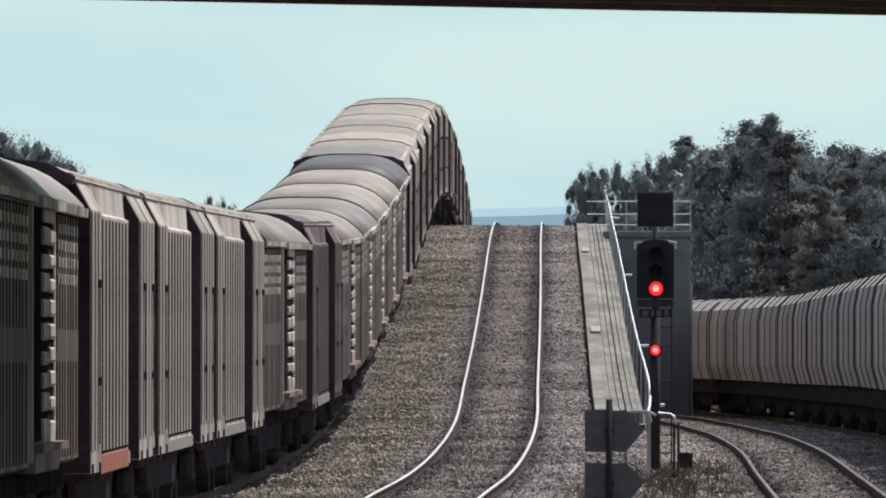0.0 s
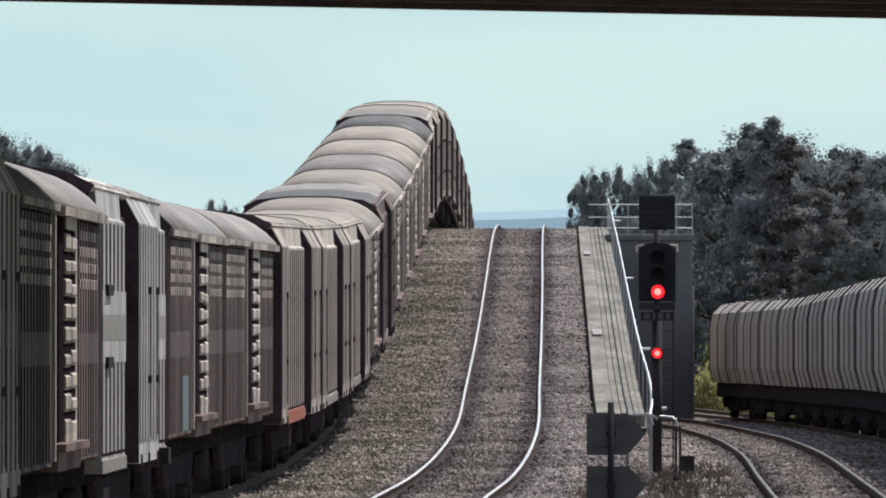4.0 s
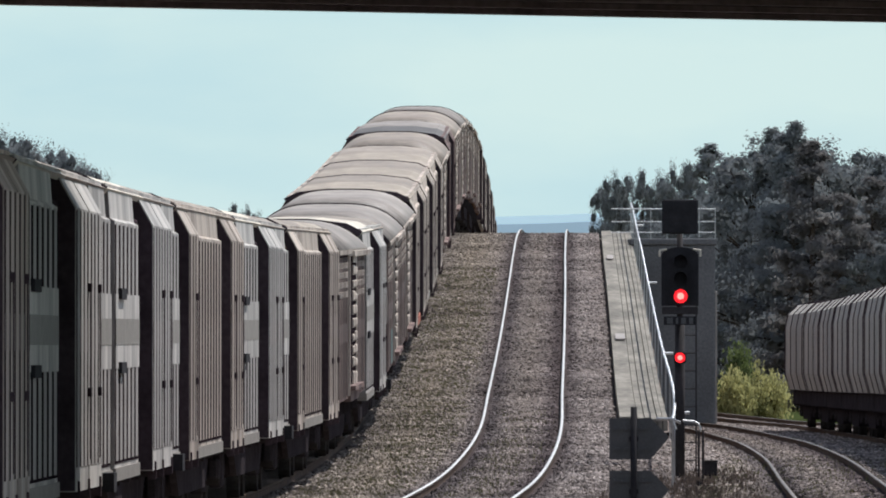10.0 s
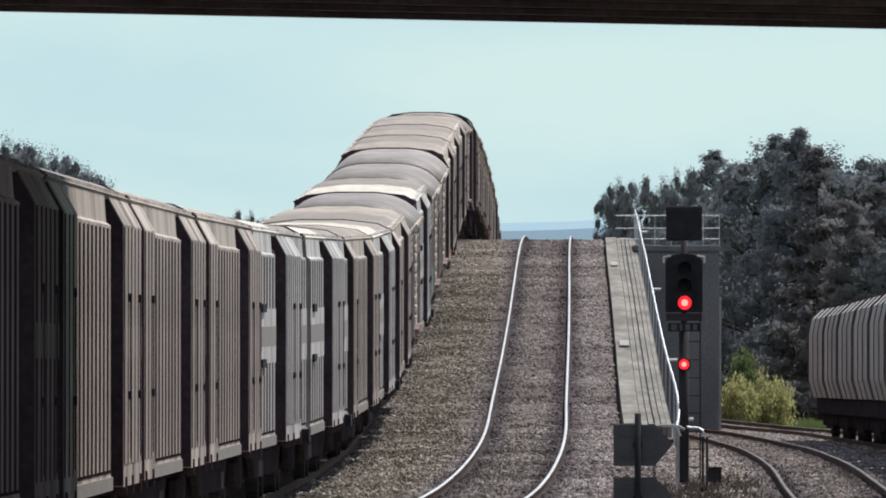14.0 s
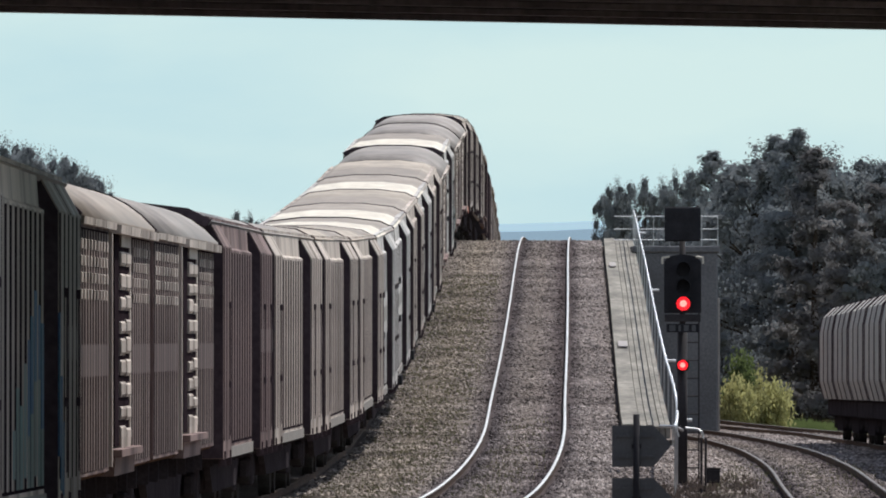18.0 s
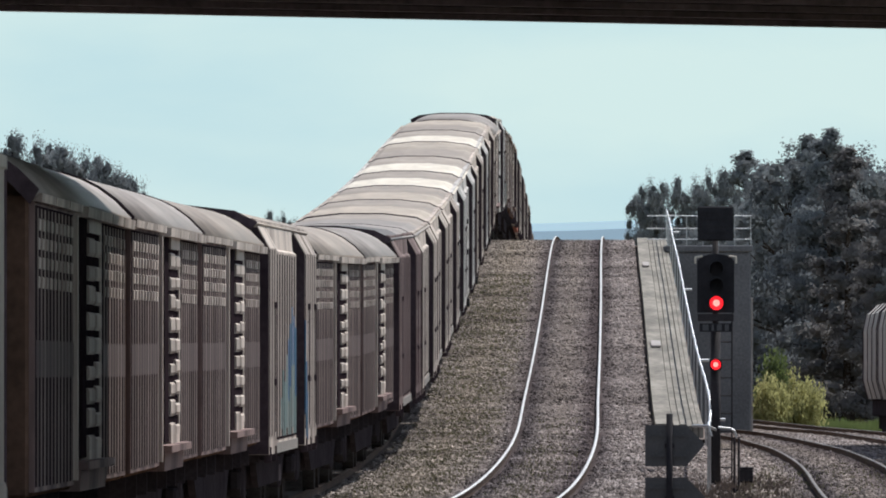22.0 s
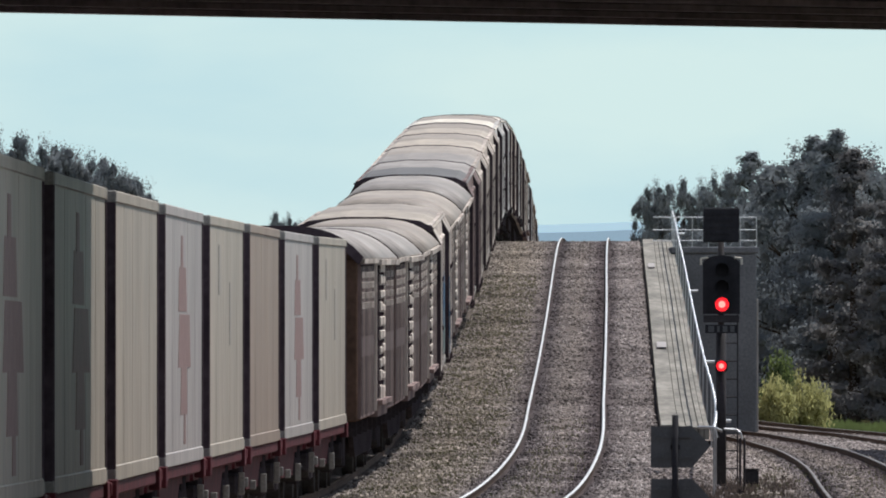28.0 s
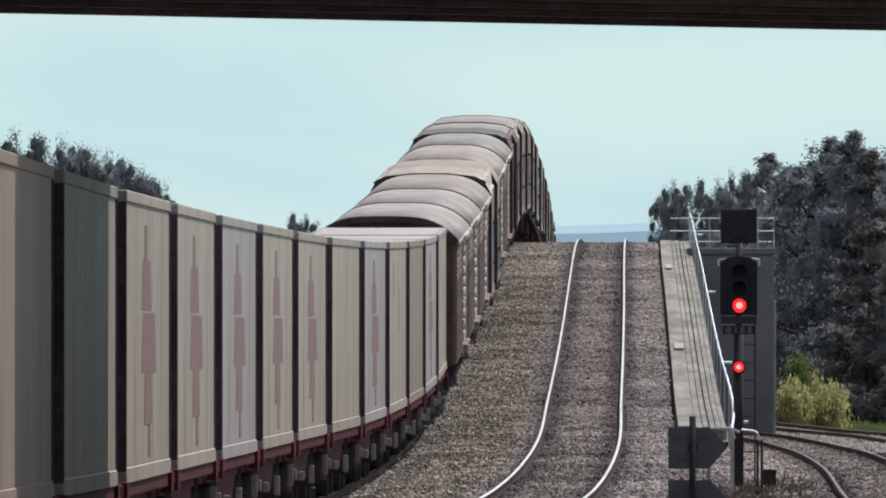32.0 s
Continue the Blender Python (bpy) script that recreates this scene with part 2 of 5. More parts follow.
M = {
    "ballast": stained(mat("ballast", (0.22, 0.193, 0.182), (0.118, 0.102, 0.097), 0.95, scale=0.45, fine=16, bump=0.03, stretch=(1, 0.15, 1), spec=0)),
    "stone": stained(mat("crushed_stone", (0.385, 0.345, 0.325), (0.15, 0.132, 0.126), 0.9, scale=0.16, fine=11, island=0.62, spec=0)),
    "rail_side": mat("rail_rust_and_shade", (0.13, 0.085, 0.06), (0.06, 0.045, 0.04), 0.8, scale=2, spec=0.1),
    "rail_top": mat("rail_steel", (0.80, 0.77, 0.74), (0.62, 0.59, 0.56), 0.36, 1.0, scale=1.4, stretch=(1, 0.1, 1)),
    "ground": mat("dry_grass_ground", (0.13, 0.12, 0.06), (0.06, 0.06, 0.03), 0.95, scale=0.12, fine=2.5, bump=0.05, spec=0),
    "concrete": mat("stained_concrete", (0.185, 0.187, 0.195), (0.115, 0.117, 0.124), 0.85, scale=0.5, fine=14, bump=0.003, spec=0.1),
    "walk": mat("weathered_walkway_concrete", (0.30, 0.28, 0.24), (0.155, 0.145, 0.128), 0.9, scale=1.6, fine=7, bump=0.006, vary=0.03, stretch=(1, 0.12, 1), spec=0.1),
    "galv": mat("galvanised_steel", (0.62, 0.63, 0.64), (0.45, 0.46, 0.47), 0.42, 0.8, scale=3),
    "black": mat("black_paint", (0.034, 0.033, 0.037), (0.022, 0.021, 0.024), 0.85, scale=4, spec=0.1),
    "dark_steel": mat("dark_steel", (0.055, 0.05, 0.053), (0.032, 0.03, 0.032), 0.8, scale=2, spec=0.1),
    "signback": mat("sign_back_grey", (0.07, 0.072, 0.078), (0.05, 0.052, 0.057), 0.5, scale=3),
    "brown": mat("rust_brown_paint", (0.245, 0.178, 0.163), (0.09, 0.063, 0.061), 0.7, scale=0.9, fine=9, vary=0.09, stretch=(1, 1, 0.25), spec=0.06, edge=0.1),
    "tan": mat("dusty_tan_paint", (0.54, 0.468, 0.405), (0.25, 0.208, 0.18), 0.65, scale=0.8, fine=9, vary=0.15, stretch=(1, 1, 0.16), spec=0.06, edge=0.1),
    "silver": mat("faded_grey_paint", (0.54, 0.51, 0.475), (0.29, 0.272, 0.256), 0.6, scale=0.8, fine=9, vary=0.12, stretch=(1, 1, 0.25), spec=0.1, edge=0.1),
    "worn": mat("worn_brown_paint", (0.39, 0.312, 0.272), (0.10, 0.075, 0.068), 0.7, scale=1.1, fine=9, vary=0.34, stretch=(1, 1, 0.14), spec=0.06, edge=0.1),
    # Near-black that paints the shade between louvre slats and in door holes.
    "slot": mat("painted_shade_louvre_slot", (0.036, 0.026, 0.030), (0.02, 0.0145, 0.017), 0.9, scale=1.5, spec=0),
    # Dark brown for steel fittings and for shade painted on edges and gaps.
    "recess": mat("sooty_and_shaded_brown_steel", (0.085, 0.064, 0.072), (0.047, 0.035, 0.04), 0.85, scale=1.5, spec=0),
    "roof_tan": mat("dusty_tan_roof", (0.44, 0.375, 0.30), (0.27, 0.225, 0.18), 0.55, scale=1.0, fine=5, vary=0.12, stretch=(1, 0.16, 1), spec=0.16),
    "roof_grey": mat("weathered_grey_roof", (0.305, 0.272, 0.242), (0.19, 0.168, 0.15), 0.55, scale=1.0, fine=5, vary=0.14, stretch=(1, 0.16, 1), spec=0.16),
    "roof_dark": mat("sooty_dark_roof", (0.12, 0.11, 0.105), (0.07, 0.065, 0.06), 0.55, scale=1.0, fine=5, vary=0.14, stretch=(1, 0.16, 1), spec=0.16),
    "roof_pale": mat("pale_new_roof", (0.66, 0.60, 0.50), (0.47, 0.425, 0.35), 0.55, scale=1.0, fine=5, vary=0.1, stretch=(1, 0.16, 1), spec=0.16),
    "cream": mat("cream_container_paint", (0.395, 0.345, 0.283), (0.31, 0.27, 0.22), 0.55, scale=0.5, fine=3, vary=0.05, stretch=(1, 1, 0.3), spec=0.15),
    "offwhite": mat("off_white_container_paint", (0.38, 0.345, 0.32), (0.31, 0.28, 0.262), 0.55, scale=0.5, fine=3, vary=0.05, stretch=(1, 1, 0.3), spec=0.15),
    "beige": mat("beige_container_paint", (0.31, 0.243, 0.195), (0.25, 0.195, 0.155), 0.55, scale=0.5, fine=3, stretch=(1, 1, 0.3), spec=0.15),
    "pinkmark": mat("faded_red_mark", (0.27, 0.185, 0.17), (0.23, 0.15, 0.14), 0.6, scale=4, spec=0.1),
    "wagon_red": mat("dark_red_wagon_paint", (0.12, 0.026, 0.032), (0.05, 0.014, 0.017), 0.7, scale=2, spec=0.1),
    "bogie": mat("grimy_bogie_iron", (0.06, 0.052, 0.056), (0.036, 0.031, 0.034), 0.85, scale=3, spec=0),
    "wheel": mat("wheel_steel", (0.085, 0.078, 0.074), (0.05, 0.046, 0.045), 0.75, 0.0, scale=3, spec=0),
    "hopper": mat("grey_hopper_paint", (0.46, 0.43, 0.385), (0.33, 0.31, 0.285), 0.65, scale=0.6, fine=9, vary=0.06, stretch=(1, 1, 0.3), spec=0.06),
    # Leaf colours lifted to blue-grey: the haze over the wood painted in.
    "leaf": leafy("dark_pine_foliage", (0.222, 0.23, 0.222), (0.178, 0.19, 0.195), (0.235, 0.26, 0.275)),
    "leaf_brown": leafy("browned_foliage", (0.205, 0.195, 0.188), (0.17, 0.165, 0.163), (0.245, 0.24, 0.235)),
    "rail_dull": mat("dull_rusty_rail_head", (0.20, 0.17, 0.15), (0.09, 0.075, 0.065), 0.5, 0.7, scale=0.3),
    "bark": mat("grey_bark", (0.09, 0.07, 0.055), (0.04, 0.032, 0.026), 0.9, scale=1.5, spec=0),
    "bush": leafy("yellow_green_shrub_leaves", (0.50, 0.47, 0.22), (0.33, 0.32, 0.15), (0.45, 0.44, 0.2)),
    "bush_green": leafy("dull_green_shrub_leaves", (0.16, 0.20, 0.10), (0.10, 0.13, 0.07), (0.14, 0.18, 0.06)),
    "weed_brown": mat("dead_brown_weed", (0.20, 0.155, 0.125), (0.11, 0.085, 0.068), 0.9, scale=0.5, island=0.5),
    "weed": mat("dull_olive_weed", (0.21, 0.20, 0.10), (0.13, 0.13, 0.07), 0.9, scale=0.5, island=0.4),
    # Haze over the hills is painted as a blue glow of the surface.
    "hill": glow("hill_haze_glow", (0.30, 0.41, 0.48), 0.66),
    "hill_far": glow("pale_hill_haze_glow", (0.40, 0.54, 0.60), 0.86),
    "bridge": mat("dark_bridge_steel", (0.30, 0.245, 0.26), (0.18, 0.145, 0.155), 0.7, scale=1.2, spec=0.1),
    "bridge_edge": mat("lit_bridge_edge", (0.42, 0.37, 0.37), (0.25, 0.22, 0.22), 0.7, scale=1.2),
    "red_lamp": glow("red_lamp", (1.0, 0.015, 0.025), 1.4),
    "red_core": glow("red_lamp_core", (1.0, 0.30, 0.26), 1.6),
    "blue": mat("blue_spray_paint", (0.04, 0.085, 0.19), (0.05, 0.13, 0.19), 0.6, scale=1.2, spec=0.1),
    "teal": mat("pale_teal_spray_paint", (0.13, 0.21, 0.205), (0.15, 0.175, 0.165), 0.6, scale=1.2, spec=0.1),
    "roof_brown": mat("dusty_brown_roof", (0.335, 0.285, 0.235), (0.22, 0.185, 0.155), 0.55, scale=1.0, fine=5, vary=0.12, stretch=(1, 0.16, 1), spec=0.16),
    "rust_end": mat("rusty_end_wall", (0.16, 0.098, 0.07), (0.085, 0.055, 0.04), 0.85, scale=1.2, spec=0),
    "rust_red": mat("rust_red_primer", (0.42, 0.15, 0.10), (0.30, 0.11, 0.08), 0.7, scale=2, spec=0.1),
    "grey_mark": mat("grey_mark", (0.30, 0.28, 0.25), (0.24, 0.22, 0.20), 0.6, scale=4, spec=0.1),
    "band": mat("dark_grey_band_paint", (0.115, 0.085, 0.084), (0.07, 0.052, 0.052), 0.7, scale=1.5, stretch=(1, 1, 0.3), spec=0.05),
}


# ---- mesh helpers ----
def link(name, verts, faces, material, parent=None, label="", smooth=False):
    me = bpy.data.meshes.new(name)
    me.from_pydata([tuple(v) for v in verts], [], faces)
    me.materials.append(M[material] if isinstance(material, str) else material)
    if smooth:
        me.polygons.foreach_set("use_smooth", [True] * len(me.polygons))
    ob = new(name, me)
    if parent:
        ob.parent = parent
    if label:
        ob["label"] = label
    return ob


def part(name, bm, material, parent=None, label="", smooth=False):
    bmesh.ops.recalc_face_normals(bm, faces=bm.faces)
    me = bpy.data.meshes.new(name)
    bm.to_mesh(me)
    bm.free()
    me.materials.append(M[material] if isinstance(material, str) else material)
    if smooth:
        me.polygons.foreach_set("use_smooth", [True] * len(me.polygons))
    ob = new(name, me)
    if parent:
        ob.parent = parent
    if label:
        ob["label"] = label
    return ob


def box(bm, x0, x1, y0, y1, z0, z1, bevel=0.0, m=None):
    t = bmesh.new()
    v = [t.verts.new((x, y, z)) for z in (z0, z1) for y in (y0, y1) for x in (x0, x1)]
    for f in ((0, 2, 3, 1), (4, 5, 7, 6), (0, 1, 5, 4), (2, 6, 7, 3), (0, 4, 6, 2), (1, 3, 7, 5)):
        t.faces.new([v[i] for i in f])
    if bevel:
        bmesh.ops.bevel(t, geom=t.edges[:], offset=bevel, segments=1, affect="EDGES")
    add(bm, t, m)


def add(bm, t, m=None):
    if m is not None:
        bmesh.ops.transform(t, matrix=m, verts=t.verts)
    idx = {v: bm.verts.new(v.co) for v in t.verts}
    for f in t.faces:
        bm.faces.new([idx[v] for v in f.verts])
    t.free()


def rod(bm, a, b, r0, r1=None, n=8):
    a, b = Vector(a), Vector(b)
    t = bmesh.new()
    bmesh.ops.create_cone(t, cap_ends=True, segments=n, radius1=r0, radius2=r0 if r1 is None else r1, depth=(b - a).length)
    q = (b - a).to_track_quat("Z", "Y").to_matrix().to_4x4()
    add(bm, t, Matrix.Translation((a + b) / 2) @ q)


def prism(bm, outline, y0, y1):
    """A solid with its outline in x and z, from y0 to y1."""
    a = [bm.verts.new((x, y0, z)) for x, z in outline]
    b = [bm.verts.new((x, y1, z)) for x, z in outline]
    k = len(outline)
    bm.faces.new(a)
    bm.faces.new(b[::-1])
    for i in range(k):
        bm.faces.new((a[i], b[i], b[(i + 1) % k], a[(i + 1) % k]))


def thing(name, label, category, group="", at=None):
    ob = new(name)
    ob.empty_display_size = 0.3
    if at is not None:
        ob.matrix_basis = at
    return tagged(ob, label, category, group)


# ---- the lines of the tracks: distance, sideways, height of the rail top ----
def curve(knots):
    k = np.array(knots, float)
    d = k[:, 0]
    slope = np.gradient(k[:, 1:], d, axis=0)

    def at(y):
        i = int(np.clip(np.searchsorted(d, y) - 1, 0, len(d) - 2))
        h = d[i + 1] - d[i]
        u = (y - d[i]) / h
        if u < 0 or u > 1:
            e = 0 if u < 0 else -1
            return k[e, 1:] + slope[e] * (y - d[e])
        a, b, p, q = k[i, 1:], k[i + 1, 1:], slope[i] * h, slope[i + 1] * h
        return (2 * u**3 - 3 * u**2 + 1) * a + (u**3 - 2 * u**2 + u) * p + (3 * u**2 - 2 * u**3) * b + (u**3 - u**2) * q
    return at


MAIN = curve([(-600, -12, .45), (-100, -4.3, .45), (0, -2.6, .45), (60, -1.9, .43), (100, -1.50, .36), (121, -1.30, .285), (135, -1.165, .205), (149, -1.01, .155), (162, -.875, .118), (175, -.70, .075), (190, -.475, .045), (205, -.24, .01),
              (230, .27, .005), (255, .66, .085), (285, 1.0, .32), (310, 1.17, .74), (350, 1.46, 1.55), (380, 1.67, 2.27), (410, 1.87, 3.05),
              (440, 2.06, 3.78), (467, 2.25, 4.40), (490, 2.43, 4.70), (515, 2.64, 4.72), (550, 2.93, 4.3), (600, 3.32, 3.3), (650, 3.6, 2.2), (700, 3.85, 1.1),
              (800, 4.3, -.6), (900, 4.8, -1.5), (1000, 5.3, -1.9), (1400, 7.2, -2.1)])
SIDE = curve([(-100, 4.5, .1), (100, 4.6, .1), (180, 5.0, .0), (228, 5.5, -.05), (287, 6.3, -.28), (330, 6.62, -.47), (370, 6.8, -.72), (412, 6.85, -.97),
              (440, 6.55, -1.1), (470, 5.75, -1.25), (520, 3.9, -1.4), (600, .4, -1.6), (700, -5, -1.7)])
SPACE, SPACE2 = 3.85, 3.6


def on(line, y, off=0.0, dz=0.0):
    """A point beside a line: off metres to its right."""
    a, b, c = line(y - 0.5), line(y + 0.5), line(y)
    s = b[0] - a[0]
    k = 1 / math.hypot(1, s)
    return Vector((c[0] + off * k, y - off * s * k, c[1] + dz))


def sweep(name, line, profile, ys, material, parent=None, closed=False, smooth=False, label=""):
    """A profile of (to the right, up) carried along a line."""
    n = len(profile)
    verts = [on(line, y, o, h) for y in ys for o, h in profile]
    faces = []
    for i in range(len(ys) - 1):
        for j in range(n if closed else n - 1):
            a, b = i * n + j, i * n + (j + 1) % n
            faces.append((a, b, b + n, a + n))
    if closed:
        faces += [tuple(range(n - 1, -1, -1)), tuple(range((len(ys) - 1) * n, len(ys) * n))]
    return link(name, verts, faces, material, parent, label, smooth)


def steps(a, b, d):
    n = max(2, int(round((b - a) / d)) + 1)
    return [a + (b - a) * i / (n - 1) for i in range(n)]


# ---- ground and track beds ----
GROUND = curve([(-900, -.6, 0), (0, -.6, 0), (150, -.6, 0), (300, -.95, 0), (450, -1.8, 0), (600, -2.3, 0), (900, -2.9, 0), (1500, -3.2, 0), (5000, -4, 0)])


def ground_sheet():
    xs = [-3200, -1200, -400, -150, -60, -30, -18, -12, -8, -4, 0, 4, 8, 12, 16, 22, 30, 45, 80, 200, 600, 1500, 3200]
    ys = [-900, -300, -100, 0, 60] + steps(100, 700, 12) + [760, 850, 1000, 1300, 1800, 2600, 3600, 4900]
    verts, faces = [], []
    for y in ys:
        for x in xs:
            verts.append((x, y, GROUND(y)[0] + 0.12 * noise.noise(Vector((x * 0.11, y * 0.05, 3.1)))))
    n = len(xs)
    for i in range(len(ys) - 1):
        for j in range(n - 1):
            faces.append((i * n + j, i * n + j + 1, i * n + n + j + 1, i * n + n + j))
    tagged(link("ground", verts, faces, "ground", smooth=True), "dry grass and dirt beside the railway", "ground", kind="structure")


def bed(name, line, top, ys, material, label, skirts):
    """A ballast bed: a lumpy top and side slopes down into the ground."""
    verts, faces, offs = [], [], []
    n = len(top) + 2
    for y in ys:
        g = GROUND(y)[0] - 0.4
        z = line(y)[1]
        lo, hi = top[0], top[-1]
        row = [(lo[0] - (z + lo[1] - g) * skirts[0], g - z)] + list(top) + [(hi[0] + (z + hi[1] - g) * skirts[1], g - z)]
        for o, h in row:
            p = on(line, y, o, h)
            p.z += 0.035 * noise.noise(Vector((p.x * 1.7, y * 0.9, 7)))
            verts.append(p)
            offs.append(o)
    for i in range(len(ys) - 1):
        for j in range(n - 1):
            faces.append((i * n + j, i * n + j + 1, i * n + n + j + 1, i * n + n + j))
    ob = link(name, verts, faces, material, smooth=True)
    across(ob, offs)
    return tagged(ob, label, "track bed", kind="structure")


def spread(a, b, h, n):
    return [(a + (b - a) * i / (n - 1), h) for i in range(n)]


def beds():
    near = steps(60, 292, 1.2)
    far = steps(292, 560, 1.6) + steps(570, 1300, 10)
    bed("ballast_near", MAIN, spread(-6.6, 1.75, -.125, 30) + [(2.3, -.32), (3.0, -.48), (3.6, -.55)], steps(-700, 55, 20) + near, "ballast", "grey crushed stone under the curved main tracks", (1.5, 1.5))
    bed("ballast_embankment", MAIN, spread(-6.6, 1.75, -.125, 30) + [(1.80, -.30), (2.85, -.32)], far, "ballast", "grey crushed stone on the climbing embankment", (1.5, 0.02))
    bed("ballast_side", SIDE, [(-3.6, -.5), (-2.4, -.38)] + spread(-1.7, 5.2, -.125, 12) + [(5.9, -.5)], steps(-100, 90, 10) + steps(95, 620, 1.6), "ballast", "grey crushed stone under the lower side tracks", (1.5, 1.5))


def rails(name, line, centre, a, b, d, label, head="rail_top"):
    ob = thing(name, label, "rail track")
    ob["kind"] = "structure"
    for s in (-1, 1):
        c = centre + s * 0.7525
        ys = steps(a, b, d)
        rail = sweep("rail", line, [(c - .07, -.19), (c + .07, -.19), (c + .07, -.175), (c + .012, -.15), (c + .012, -.05), (c + .028, -.036), (c + .028, -.006), (c - .028, -.006), (c - .028, -.036), (c - .012, -.05), (c - .012, -.15), (c - .07, -.175)],
                     ys, "rail_side", ob, closed=True)
        sweep("running_surface", line, [(c - .0295, -.012), (c - .021, -.001), (c - .010, .002), (c + .010, .002), (c + .021, -.001), (c + .0295, -.012)], ys, head, rail, smooth=True)
    return ob


def stones(name, line, y0, y1, o0, o1, count, seed, label, sizes=(0.02, 0.052), base=-.125):
    """Loose stones lying on a track bed."""
    rng = np.random.default_rng(seed)
    ys = y0 + (y1 - y0) * rng.random(count) ** 1.7
    offs = o0 + (o1 - o0) * rng.random(count)
    grid = steps(y0 - 1, y1 + 1, 1.0)
    xs, zs = [np.interp(ys, grid, [line(g)[i] for g in grid]) for i in (0, 1)]
    size = sizes[0] + (sizes[1] - sizes[0]) * rng.random(count) ** 2
    keep = np.minimum(np.abs(np.abs(offs) - .7525), np.abs(np.abs(offs - (-SPACE if line is MAIN else SPACE2)) - .7525)) > 0.09
    if line is MAIN:
        keep &= (ys < 291) | (offs < 1.78)
    ys, offs, xs, zs, size = [v[keep] for v in (ys, offs, xs, zs, size)]
    k = len(ys)
    drop = np.interp(offs, [1.75, 2.3, 3.0, 3.6, 4.4], [0, -.13, -.29, -.40, -.95]) if line is MAIN else np.interp(offs, [-3.6, -2.4, -1.7], [-.375, -.255, 0])
    c = np.stack([xs + offs, ys, zs + base + drop + size * 0.25], 1)
    octa = np.array([(1, 0, 0), (0, 1, 0), (-1, 0, 0), (0, -1, 0), (0, 0, .62), (0, 0, -.62)], float)
    v = c[:, None, :] + size[:, None, None] * (octa[None] * (0.6 + 0.8 * rng.random((k, 6, 1))) + 0.14 * rng.standard_normal((k, 6, 3)))
    f = np.array([(0, 1, 4), (1, 2, 4), (2, 3, 4), (3, 0, 4), (1, 0, 5), (2, 1, 5), (3, 2, 5), (0, 3, 5)])
    faces = (f[None] + 6 * np.arange(k)[:, None, None]).reshape(-1, 3)
    ob = link(name, v.reshape(-1, 3).tolist(), faces.tolist(), "stone")
    across(ob, np.repeat(offs, 6))
    return tagged(ob, label, "ballast", kind="stuff")


ground_sheet()
beds()
rails("main_track", MAIN, 0.0, 40, 560, 1.5, "polished steel rails of the climbing main track")
# Rust-dark head colour stands in for the train's shade on the rail.
rails("train_track", MAIN, -SPACE, -500, 1300, 4.0, "steel rails under the louvred freight train", "rail_side")
rails("side_track", SIDE, 0.0, 60, 560, 2.0, "rusty steel rails of the lower side track", "rail_dull")
rails("hopper_track", SIDE, SPACE2, -100, 620, 4.0, "steel rails under the hopper train", "rail_dull")


# ---- cess walkway with its handrail ----
def walkway():
    ob = thing("walkway", "weathered concrete trough walkway beside the climbing track", "walkway")
    ob["kind"] = "structure"
    for y in steps(293, 489, 4.0)[:-1]:
        for j, (o, w, h) in enumerate(((1.86, .335, -.03), (2.21, .115, -.06), (2.34, .11, -.045), (2.465, .105, -.075), (2.585, .095, -.055), (2.695, .085, -.085))):
            hh = h
            a, b = y + .004, y + 3.996
            v = [on(MAIN, q, s, r) for q in (a, b) for s, r in ((o, -.42), (o + w, -.42), (o + w, hh), (o, hh))]
            link("slab", v, [(3, 2, 1, 0), (4, 5, 6, 7), (0, 1, 5, 4), (1, 2, 6, 5), (2, 3, 7, 6), (3, 0, 4, 7)], "walk", ob)
    for y, w in ((437, .09), (357, .11)):
        v = [on(MAIN, y + q, 1.95 + s * w, .0) for q, s in ((-2.3, 0), (-2.3, 2), (2.3, 2), (2.3, 0))]
        v += [p + Vector((0, 0, .03)) for p in v]
        link("marker_plate", v, [(3, 2, 1, 0), (4, 5, 6, 7), (0, 1, 5, 4), (1, 2, 6, 5), (2, 3, 7, 6), (3, 0, 4, 7)], "offwhite", ob, "pale marker plate")
    return ob


def handrail():
    ob = thing("handrail", "galvanised pipe handrail along the embankment edge", "handrail")
    ob["kind"] = "structure"
    off = 2.80
    bm = bmesh.new()
    ys = steps(235, 488, 3.0)
    pts = [on(MAIN, y, off, 0.86 + 0.02 * math.sin(y * 1.3)) for y in ys]
    for p, q in zip(pts, pts[1:]):
        rod(bm, p, q, .026, n=6)
    part("top_rail", bm, "galv", ob, smooth=True)
    for y in steps(235, 488, 13.0):
        bm = bmesh.new()
        rod(bm, on(MAIN, y, off, -.6), on(MAIN, y, off, .86), .02, n=6)
        part("post", bm, "galv", ob)
    bm = bmesh.new()
    p = on(MAIN, 235, off, .86)
    for d in ((.05, 0, -.16), (.12, .1, -.06), (-.24, .2, .0)):
        rod(bm, p, p + Vector(d), .022, n=6)
    part("end_clamp", bm, "galv", ob, "bright end clamp")
    for y in (262, 318, 384, 452):
        bm = bmesh.new()
        rod(bm, on(MAIN, y, off, .62), on(MAIN, y, off + .26, .62), .03, n=6)
        part("bracket", bm, "galv", ob)


walkway()
handrail()


